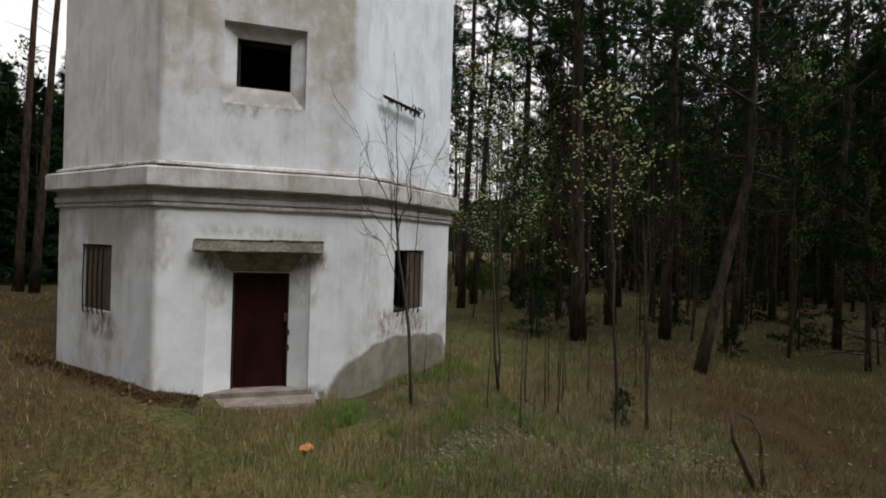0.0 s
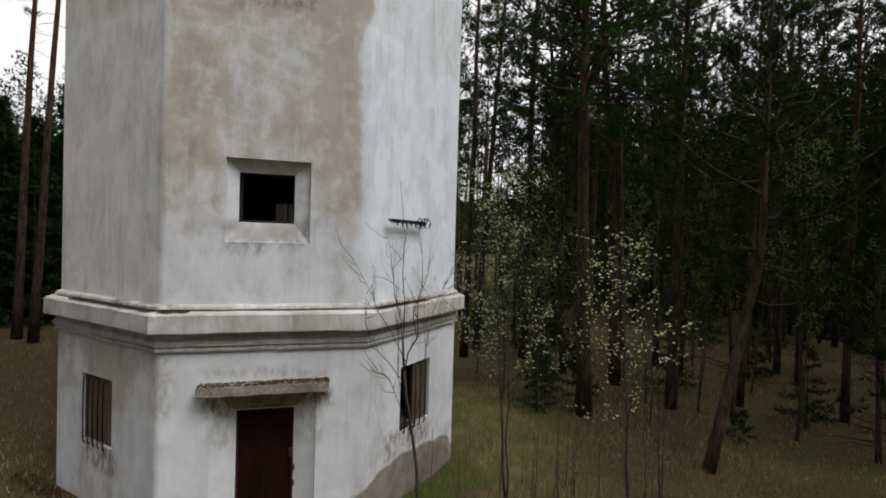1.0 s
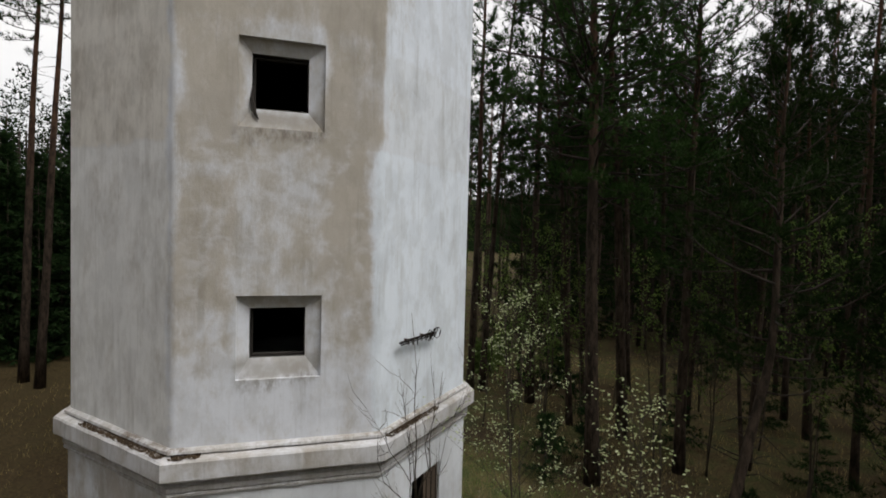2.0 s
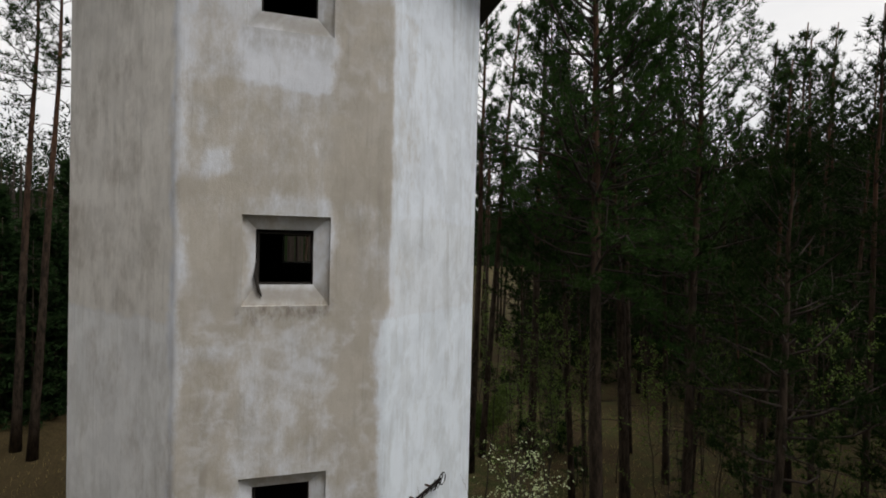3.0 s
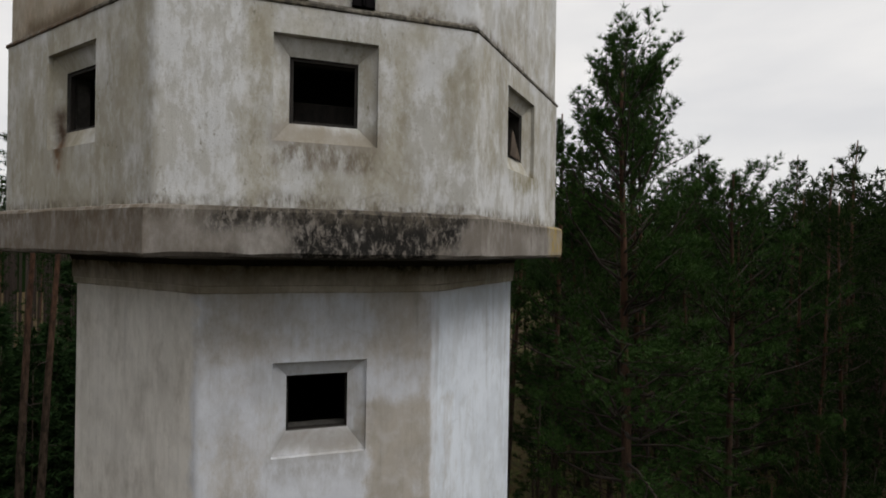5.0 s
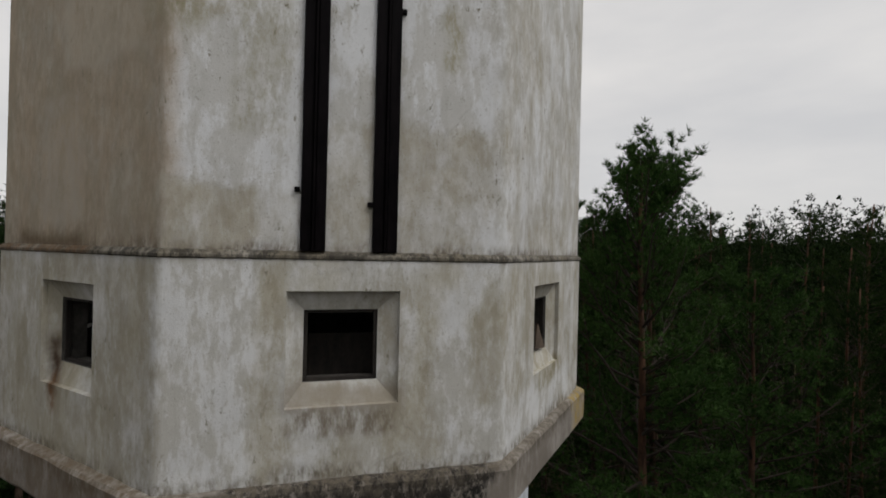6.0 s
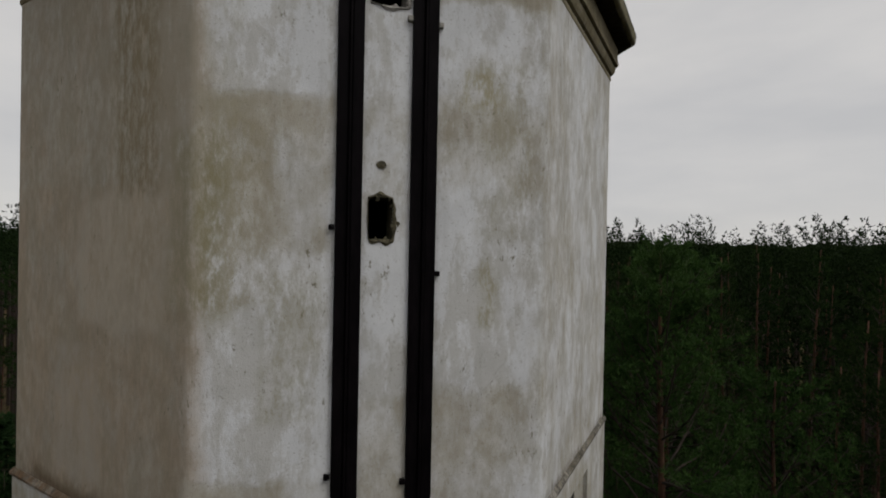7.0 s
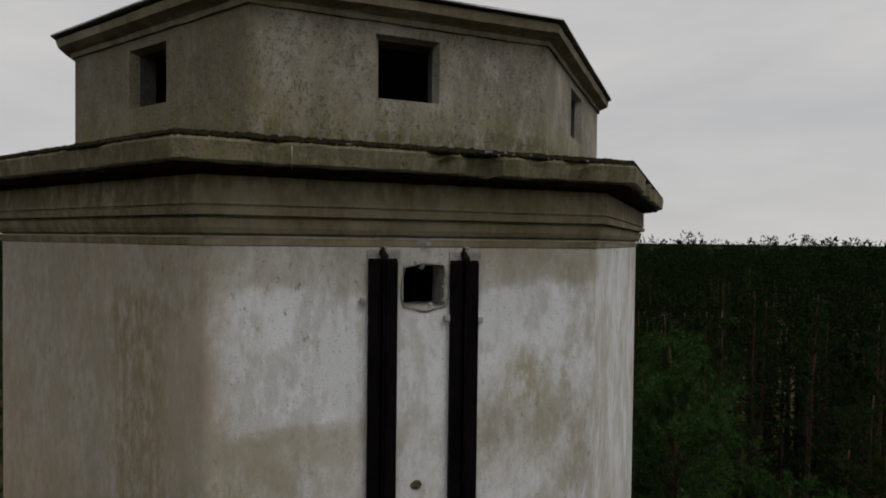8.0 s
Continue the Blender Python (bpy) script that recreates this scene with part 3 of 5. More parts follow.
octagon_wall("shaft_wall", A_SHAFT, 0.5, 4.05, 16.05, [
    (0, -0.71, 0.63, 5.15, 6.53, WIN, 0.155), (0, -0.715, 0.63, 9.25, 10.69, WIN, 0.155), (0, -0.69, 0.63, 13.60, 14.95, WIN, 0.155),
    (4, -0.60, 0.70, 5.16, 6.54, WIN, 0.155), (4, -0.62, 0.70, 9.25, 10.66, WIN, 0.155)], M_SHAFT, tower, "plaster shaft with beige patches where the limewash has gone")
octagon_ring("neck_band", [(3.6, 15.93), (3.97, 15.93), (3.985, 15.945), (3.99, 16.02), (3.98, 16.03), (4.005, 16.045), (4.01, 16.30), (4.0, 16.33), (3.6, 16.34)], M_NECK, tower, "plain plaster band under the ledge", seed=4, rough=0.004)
# underside ring coloured near-black to stand for the ledge's shade
octagon_ring("soffit", [(3.6, 16.32), (4.02, 16.32), (4.05, 16.40), (4.88, 16.445), (4.88, 16.49), (3.6, 16.50)], M_LEDGE_SHADE, tower, "underside of the ledge, coloured near-black for its shade", seed=24, rough=0.004)
octagon_ring("ledge", [(3.7, 16.47), (4.89, 16.46), (4.92, 16.50), (4.92, 17.01), (4.89, 17.05), (4.70, 17.09), (3.7, 17.09)], M_LEDGE, tower, "projecting concrete ledge streaked with black growth", seed=5, rough=0.009)
octagon_wall("drum_lower_wall", A_DRUM, 0.45, 17.06, 19.62, [
    (k, u - 0.65, u + 0.65, 17.90, 19.24, (0.19, 0.245, 0.26, 0.23), 0.155) for k, u in ((0, -0.03), (-1, 0.03), (1, -0.14), (2, 0.0), (-2, 0.0), (3, 0.0), (-3, 0.0), (4, 0.0))], M_DRUM_LOW, tower, "plaster drum wall with splayed windows")
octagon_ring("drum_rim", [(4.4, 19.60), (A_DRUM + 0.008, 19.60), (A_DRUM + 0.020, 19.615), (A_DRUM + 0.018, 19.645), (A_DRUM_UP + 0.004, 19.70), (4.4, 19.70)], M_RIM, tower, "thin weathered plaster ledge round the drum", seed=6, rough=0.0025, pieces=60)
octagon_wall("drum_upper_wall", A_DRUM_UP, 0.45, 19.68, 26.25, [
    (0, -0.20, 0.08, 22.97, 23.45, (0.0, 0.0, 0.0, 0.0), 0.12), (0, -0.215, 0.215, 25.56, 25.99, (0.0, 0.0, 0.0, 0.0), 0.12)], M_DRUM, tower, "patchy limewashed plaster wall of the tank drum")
octagon_ring("cap_moulding", [(4.3, 26.14), (4.745, 26.155), (4.755, 26.17), (4.757, 26.225), (4.735, 26.24), (4.737, 26.255), (4.79, 26.272), (4.815, 26.32), (4.835, 26.40), (4.80, 26.41), (4.80, 26.425), (4.875, 26.43), (4.885, 26.49), (4.852, 26.50), (4.852, 26.515), (4.872, 26.52), (4.866, 26.55), (4.86, 26.84), (4.3, 26.85)], M_CAP, tower, "stepped plaster moulding under the eaves", seed=7, rough=0.0015)
# added ring whose black paints the shadow below the eave
octagon_ring("eave_soffit", [(4.83, 26.765), (4.96, 26.775), (5.08, 26.80), (5.10, 26.825), (4.83, 26.845)], M_MOSS_AND_SHADE, tower, "underside of the eave, coloured near-black for its shade", seed=27, rough=0.010, pieces=44,
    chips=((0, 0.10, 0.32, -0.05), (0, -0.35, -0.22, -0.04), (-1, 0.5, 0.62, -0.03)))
octagon_ring("eave", [(4.0, 26.85), (5.14, 26.83), (5.165, 26.85), (5.175, 26.95), (5.18, 27.00), (5.15, 27.05), (4.6, 27.11), (4.05, 27.17), (4.0, 27.12)], M_EAVE, tower, "mossy concrete eave with a broken edge", seed=8, rough=0.0035, pieces=40,
    chips=((0, -0.02, 0.10, 0.07), (0, 0.14, 0.30, 0.11), (0, 0.42, 0.50, 0.05), (0, 0.62, 0.72, 0.04), (0, -0.7, -0.62, 0.03), (1, -0.5, -0.3, 0.06), (1, -0.1, 0.1, 0.04), (-1, 0.3, 0.5, 0.03)))
octagon_ring("eave_moss", [(4.4, 27.11), (5.12, 27.022), (5.165, 27.018), (5.175, 27.04), (5.14, 27.080), (4.98, 27.10), (4.4, 27.19)], M_MOSS_AND_SHADE, tower, "blackish moss and rotten roofing felt along the eave", seed=18, rough=0.007, pieces=240)
octagon_ring("lantern_moss", [(4.0, 27.08), (4.22, 27.20), (4.14, 27.25), (4.07, 27.31), (4.0, 27.31)], M_MOSS_AND_SHADE, tower, "dark moss along the foot of the lantern", seed=19, rough=0.015, pieces=50)
LAN = (0.05, 0.06, 0.03, 0.03)
octagon_wall("lantern_wall", A_LANTERN, 0.3, 27.05, 28.66, [(k, -0.40, 0.335, 27.78, 28.48, LAN, 0.10) for k in range(8)], M_LANTERN, tower, "grey rendered wall of the roof lantern with square openings")
octagon_ring("lantern_eave", [(3.6, 28.60), (4.11, 28.60), (4.12, 28.66), (4.17, 28.68), (4.24, 28.71), (4.26, 28.79), (4.23, 28.83), (3.6, 28.88)], M_CAP, tower, "dark stepped eave of the lantern", seed=9, rough=0.006)
octagon_ring("roof", [(0.02, 29.60), (4.29, 28.835), (4.305, 28.84), (4.30, 28.86), (0.02, 29.66)], M_ROOF_METAL, tower, "low pitched sheet metal roof", seed=10, rough=0.004, pieces=6)

# unseen floors that close the storeys, added to keep light out
for z, a in ((0.02, 3.6), (4.2, 3.55), (8.1, 3.55), (12.4, 3.55), (16.6, 4.2), (19.75, 4.35), (27.0, 4.0)):
    bm = bmesh.new()
    ring = [bm.verts.new(at_face(k, s * a * TAN, a, z)) for k in range(8) for s in (-1,)]
    f = bm.faces.new(ring)
    got = bmesh.ops.extrude_face_region(bm, geom=[f])
    bmesh.ops.translate(bm, verts=[v for v in got["geom"] if isinstance(v, bmesh.types.BMVert)], vec=(0, 0, 0.2))
    part("light_block_floor", bm, M_INNER, tower)


def window_frame(k, u0, u1, z0, z1, d, bars=(), width=0.035):
    """A dark timber frame in an opening, and the bars on it."""
    win = new("window")
    win.parent = tower
    bm = bmesh.new()
    m = face_turn(k)
    for x0, x1, c0, c1 in ((u0, u0 + width, z0, z1), (u1 - width, u1, z0, z1), (u0 + width, u1 - width, z0, z0 + width), (u0 + width, u1 - width, z1 - width, z1)):
        box(bm, x0, x1, -d, -d + 0.07, c0, c1, 0.004, m)
    part("window_frame", bm, M_TIMBER, win)
    for x0, x1, c0, c1 in bars:
        part("glazing_bar", box(bmesh.new(), x0, x1, -d + 0.015, -d + 0.05, c0, c1, 0.003, m), M_TIMBER, win)
    return win


for z0, z1 in ((5.49, 6.31), (9.58, 10.43), (13.91, 14.72)):
    window_frame(0, -0.505, 0.365, z0, z1, 3.735, width=0.028)
    if z0 < 13:
        window_frame(4, -0.41, 0.43, z0, z1, 3.735, bars=((0.02, 0.06, z0, z1),))
for k, u in ((0, -0.03), (-1, 0.03), (1, -0.14), (2, 0.0), (-2, 0.0)):
    window_frame(k, u - 0.455, u + 0.405, 18.16, 19.01, 4.60, width=0.04)

# the slipped board in one drum window, and the low board behind the front one
bm = bmesh.new()
p = [(-0.36, 18.20), (0.10, 18.17), (-0.36, 18.62)]
f0 = [bm.verts.new(at_face(1, u, 4.66 + 0.02 * i, z)) for i, (u, z) in enumerate(p)]
f = bm.faces.new(f0)
got = bmesh.ops.extrude_face_region(bm, geom=[f])
bmesh.ops.translate(bm, verts=[v for v in got["geom"] if isinstance(v, bmesh.types.BMVert)], vec=at_face(1, 0, -0.025, 0))
part("slipped_board", bm, M_BOARD, tower, "grey board slipped down in the opening")
part("inner_shutter", box(bmesh.new(), -0.60, 0.55, -4.00, -3.96, 17.2, 18.62, 0.004), M_TIMBER, tower, "dark board behind the window")

# barred windows of the base
for k, u0, u1, z0, z1 in ((-1, -0.66, 0.32, 1.53, 2.67), (1, -0.55, 0.51, 1.50, 2.72)):
    win = new("barred_window")
    win.parent = tower
    m = face_turn(k)
    if k == -1:
        bm = bmesh.new()
        for i in range(4):
            box(bm, u0 + 0.02 + i * 0.24, u0 + 0.02 + i * 0.24 + 0.232, -3.945, -3.92, z0 - 0.02, z1, 0.004, m)
        part("shutter", bm, M_BOARD, win, "closed grey-brown board shutter")
    else:
        bm = bmesh.new()
        for a, b in ((u0 + 0.50, u0 + 0.77), (u0 + 0.774, u1)):
            box(bm, a, b, -3.935, -3.91, z0 - 0.02, z1, 0.004, m)
        part("shutter", bm, M_BOARD, win, "half-closed grey-brown board shutter")
        part("sill_board", box(bmesh.new(), u0 - 0.01, u0 + 0.495, -3.975, -3.80, z0 - 0.025, z0 + 0.012, 0.004, m), M_TIMBER, win)
    for i in range(5):
        u = u0 + 0.10 + i * (u1 - u0 - 0.30) / 4
        pts = [at_face(k, u, A_BASE - 0.06, z1 + 0.01), at_face(k, u + 0.004, A_BASE + 0.030, z1 - 0.05), at_face(k, u - 0.006, A_BASE + 0.038, (z0 + z1) / 2), at_face(k, u + 0.006, A_BASE + 0.036, z0 - 0.02), at_face(k, u + 0.004, A_BASE + 0.022, z0 - 0.09), at_face(k, u, A_BASE - 0.03, z0 - 0.12)]
        v, fc = tube(pts, [0.011] * 6, 6)
        part("bar", mesh_of("bar", v, fc, M_BLACK_IRON, True), None, win)
    part("cross_bar", box(bmesh.new(), u0 + 0.06, u1 - 0.16, -A_BASE - 0.032, -A_BASE - 0.024, z0 + 0.01, z0 + 0.025, 0.002, m), M_IRON, win)

# door: boarded leaf in a splayed recess, with its frame, hinges and handle
door = new("door")
door.parent = tower
tagged(door, "closed dark red-brown painted door")
for i in range(5):
    u = -0.485 + i * 0.181
    part("board", box(bmesh.new(), u, u + 0.1795, -3.70, -3.66, 0.26, 2.26, 0.002), M_DOOR, door)
part("door_frame", box(box(box(bmesh.new(), -0.50, -0.47, -3.74, -3.64, 0.25, 2.28, 0.004), 0.405, 0.435, -3.74, -3.64, 0.25, 2.28, 0.004), -0.47, 0.405, -3.74, -3.64, 2.255, 2.285, 0.004), M_TIMBER, door)
part("handle", box(bmesh.new(), 0.36, 0.43, -3.76, -3.70, 1.42, 1.56, 0.010), M_IRON, door)
for z in (0.95, 1.22):
    part("hinge", box(bmesh.new(), 0.415, 0.46, -3.765, -3.73, z - 0.05, z + 0.05, 0.008), M_IRON, door)
part("threshold", box(bmesh.new(), -0.88, 0.80, -A_BASE + 0.01, -3.45, -0.3, 0.25, 0.01), M_STEP, tower)


def rough_block(x0, x1, y0, y1, z0, z1, cuts, amount, seed):
    """A block of old concrete with softened, uneven edges."""
    bm = bmesh.new()
    box(bm, x0, x1, y0, y1, z0, z1)
    bmesh.ops.bevel(bm, geom=list(bm.edges), offset=0.02, segments=2, affect="EDGES")
    bmesh.ops.subdivide_edges(bm, edges=[e for e in bm.edges if e.calc_length() > 0.2], cuts=cuts, use_grid_fill=True)
    for v in bm.verts:
        v.co += noise.noise_vector(v.co * 5.0 + Vector((seed, 0, 0))) * amount
    return bm


canopy = part("canopy", rough_block(-1.06, 1.01, -4.19, -3.75, 2.645, 2.835, 20, 0.016, 3), M_CONCRETE, tower, "crumbling mossy concrete door canopy")
bm = bmesh.new()
hull = [bm.verts.new(q) for x0, x1, y, z in ((-0.74, 0.68, -4.06, 2.64), (-0.74, 0.68, -3.8, 2.64), (-0.70, 0.63, -4.02, 2.58), (-0.60, 0.53, -3.86, 2.40), (-0.50, 0.435, -3.70, 2.262), (-0.50, 0.435, -3.66, 2.262)) for q in ((x0, y, z), (x1, y, z))]
bmesh.ops.convex_hull(bm, input=hull)
part("soffit", bm, M_SOFFIT, canopy, "sloping underside stained brown and green")
r = np.random.default_rng(8)
verts, faces = [], []
for i in range(900):
    x = r.uniform(-1.03, 1.0)
    y, w, h = r.uniform(-4.185, -4.0), r.uniform(0.010, 0.028), r.uniform(0.006, 0.022) * (1.0 if x < 0.1 else 1.6)
    o = len(verts)
    for q in range(3):
        t = q * 2.094 + r.uniform(0, 1)
        verts.append(Vector((x + math.cos(t) * w, y + math.sin(t) * w * 0.6, 2.825)))
    verts.append(Vector((x, y, 2.835 + 1.3 * h)))
    faces += [(o, o + 1, o + 3), (o + 1, o + 2, o + 3), (o + 2, o, o + 3)]
part("moss", mesh_of("moss", verts, faces, M_LITTER), None, canopy, "dark moss and litter on top")
bm = rough_block(-0.88, 0.94, -4.38, -3.98, -0.25, 0.17, 12, 0.012, 5)
for q in bm.verts:
    if q.co.z > -0.1:
        q.co.z -= 0.12 * max(0.0, -4.02 - q.co.y)
        q.co.x *= 0.97 + 0.10 * (-3.98 - q.co.y)
step = part("doorstep", bm, M_STEP, None)
tagged(step, "worn sloping concrete doorstep before the door", "doorstep")

# two tarred steel channels up the drum, with their clamps and hooks
for x0, x1, zt in ((-0.553, -0.271, 26.05), (0.267, 0.564, 26.03)):
    pipe = new("steel_channel")
    pipe.parent = tower
    d0 = A_DRUM_UP + 0.004
    xm = (x0 + x1) / 2
    part("back_plate", box(bmesh.new(), x0, x1, -d0 - 0.02, -d0, 19.70, zt, 0.003), M_BLACK_STEEL, pipe, "black tarred steel")
    for a, b, e in ((x0, xm - 0.022, 0.05), (xm - 0.012, xm + 0.012, 0.085), (xm + 0.022, x1, 0.05)):
        part("flange", box(bmesh.new(), a, b, -d0 - e, -d0 - 0.02, 19.70, zt - (0.0 if e > 0.06 else 0.02), 0.006), M_BLACK_STEEL, pipe)
    v, fc = tube([(xm, -d0 - 0.03, zt - 0.05), (xm + 0.005, -d0 - 0.06, zt + 0.02), (xm - 0.012, -d0 - 0.04, zt + 0.07), (xm, -d0 + 0.02, zt + 0.12)], [0.026, 0.044, 0.034, 0.024], 7)
    part("hook", mesh_of("hook", v, fc, M_BLACK_IRON, True), None, pipe)
    part("mortar_pad", rough_block(x0 - 0.03, x1 + 0.05, -d0 - 0.012, -d0 + 0.03, zt - 0.08, zt + 0.10, 5, 0.006, x0), M_MORTAR, pipe, "grey mortar behind the channel's top")
for x, z in ((-0.60, 25.65), (0.235, 25.45), (0.59, 25.42), (-0.595, 20.40), (0.235, 20.26), (-0.59, 23.1), (0.595, 22.6)):
    part("clamp", box(bmesh.new(), x - 0.03, x + 0.03, -A_DRUM_UP - 0.05, -A_DRUM_UP + 0.01, z - 0.03, z + 0.03, 0.012), M_MORTAR if z > 25 else M_BLACK_STEEL, tower)


def broken_edge(x0, x1, z0, z1, wide, seed, material, label):
    """Crumbled masonry round a knocked-out hole."""
    rng = random.Random(seed)
    verts, faces = [], []
    n = 40
    for ring in range(4):
        for i in range(n):
            t = 2 * math.pi * i / n
            c, s = math.cos(t), math.sin(t)
            sq = 1.0 / max(abs(c), abs(s))
            lump = 0.15 + 1.15 * max(0.0, 0.5 + noise.noise(Vector((c * 1.6 + seed, s * 1.6, 0.5))) + 0.35 * c - 0.25 * s) * rng.uniform(0.75, 1.2)
            r = (0.93, 0.96)[ring] + 0.02 * rng.random() if ring < 2 else 1.0 + (wide / 0.2) * (0.35, 0.75)[ring - 2] * lump
            d = A_DRUM_UP + (-0.4, 0.006, 0.016, 0.003)[ring] + rng.uniform(-0.002, 0.006)
            rr = r * (sq * 0.55 + 0.45 if ring > 1 else sq)
            verts.append(Vector(((x0 + x1) / 2 + c * rr * (x1 - x0) / 2, -d, (z0 + z1) / 2 + s * rr * (z1 - z0) / 2)))
    for ring in range(3):
        for i in range(n):
            j = (i + 1) % n
            faces.append((ring * n + i, ring * n + j, (ring + 1) * n + j, (ring + 1) * n + i))
    part("broken_edge", mesh_of("broken_edge", verts, faces, material), None, tower, label)
    for i in range(22):
        bm = bmesh.new()
        bmesh.ops.create_icosphere(bm, subdivisions=1, radius=rng.uniform(0.014, 0.036))
        side = rng.choice((0, 1, 1, 1, 2))
        x, z = (x1 + rng.uniform(-0.02, 0.06), rng.uniform(z0, z1)) if side == 1 else (rng.uniform(x0, x1), (z0 if side == 0 else z1) + rng.uniform(-0.04, 0.02))
        for v in bm.verts:
            v.co *= rng.uniform(0.7, 1.25)
            v.co += Vector((x, -A_DRUM_UP + 0.02, z))
        part("rubble", bm, material, tower)


broken_edge(-0.20, 0.08, 22.97, 23.45, 0.075, 2, M_MASONRY, "crumbled yellowish masonry round a hole")
broken_edge(-0.215, 0.215, 25.56, 25.99, 0.05, 4, M_MORTAR, "rough grey mortar round a hole")
for x, z, s in ((-0.06, 23.80, 0.05), (0.0, 26.2, 0.06), (0.45, 26.16, 0.03), (-0.4, 26.16, 0.03)):
    bm = bmesh.new()
    bmesh.ops.create_icosphere(bm, subdivisions=2, radius=s)
    for v in bm.verts:
        v.co = Vector((v.co.x * 1.2, v.co.y * 0.35, v.co.z * 0.9)) + noise.noise_vector(v.co * 30) * 0.012 + Vector((x, -A_DRUM_UP - 0.002, z))
    part("plaster_scab", bm, M_MASONRY if z < 26 else M_MORTAR, tower)

# iron bracket with insulators on the wall beside the shaft window
bracket = thing("insulator_bracket", "rusty iron bracket with a row of wire insulators on the plaster", "bracket")
m = face_turn(1)
part("arm", box(box(bmesh.new(), -1.23, 0.02, -4.105, -4.07, 5.60, 5.64, 0.004, m), -1.23, 0.02, -4.11, -4.105, 5.57, 5.595, 0.001, m), M_BLACK_IRON, bracket)
for u in (-0.9, -0.35):
    part("stay", box(bmesh.new(), u, u + 0.03, -4.07, -A_SHAFT + 0.02, 5.60, 5.63, 0.003, m), M_IRON, bracket)
for i in range(7):
    u = -0.95 + i * 0.155
    v, fc = tube([at_face(1, u, 4.08, 5.60), at_face(1, u, 4.085, 5.56), at_face(1, u + 0.015, 4.08, 5.53 - 0.03 * (i % 3))], [0.012, 0.017, 0.008], 7)
    part("insulator", mesh_of("insulator", v, fc, M_BLACK_IRON, True), None, bracket)
for i in range(4):
    rng = random.Random(i)
    pts = [at_face(1, -0.22 + 0.1 * i + 0.18 * math.cos(t * 0.9) * (0.4 + 0.1 * i), 4.10 + 0.015 * math.sin(t), 5.60 + 0.11 * math.sin(t * 0.9 + i)) for t in range(9)]
    v, fc = tube(pts, [0.010] * 9, 5)
    part("wire", mesh_of("wire", v, fc, M_BLACK_IRON, True), None, bracket)

# thin line of dry moss and litter along the cornice top
for k, u0, u1, seed in ((-1, -0.9, 0.9, 3), (-1, 0.9, 1.6, 4), (1, -1.5, 0.2, 5), (0, -1.62, -1.2, 6)):
    r = np.random.default_rng(seed)
    verts, faces = [], []
    for i in range(int(420 * (u1 - u0))):
        u, d, h = r.uniform(u0, u1), 3.99 + 0.15 * r.uniform(0, 1) ** 1.8, r.uniform(0.010, 0.04)
        c, w = at_face(k, u, d, 4.012), r.uniform(0.008, 0.028)
        o = len(verts)
        for q in range(3):
            t = q * 2.094 + r.uniform(0, 1)
            verts.append(c + Vector((math.cos(t) * w, math.sin(t) * w, 0)))
        verts.append(c + Vector((r.normal(0, 0.02), r.normal(0, 0.02), h)))
        faces += [(o, o + 1, o + 3), (o + 1, o + 2, o + 3), (o + 2, o, o + 3)]
    part("moss_strip", mesh_of("moss_strip", verts, faces, M_LITTER), None, tower, "brown moss and needle litter lying on the cornice")

# pale flakes of broken roofing and a root on the eave
rng = random.Random(14)
for i in range(16):
    w, t = rng.uniform(0.008, 0.025), rng.uniform(-0.3, 0.3)
    bm = box(bmesh.new(), -w, w, -0.012, 0.012, -0.008, 0.008, 0.003, pose(rng.uniform(-1.4, 1.75), -5.175 + rng.uniform(0, 0.03), rng.uniform(27.03, 27.075), 20, 15 * t, 60 * t))
    part("roof_flake", bm, M_ROOF_METAL, tower)
v, f = tube([(-1.25, -5.15, 27.03), (-1.252, -5.192, 26.95), (-1.25, -5.19, 26.80)], [0.007, 0.006, 0.003], 5)
part("hanging_root", mesh_of("hanging_root", v, f, M_MORTAR, True), None, tower, "thin pale root hanging over the eave")

# what is left of a broken sash in the second window
v, f = tube([(-0.50, -3.80, 9.95), (-0.52, -3.84, 9.72), (-0.47, -3.86, 9.50), (-0.42, -3.88, 9.40)], [0.02, 0.035, 0.03, 0.012], 5)
part("broken_sash", mesh_of("broken_sash", v, f, M_TIMBER), None, tower, "splintered dark sash hanging in the opening")


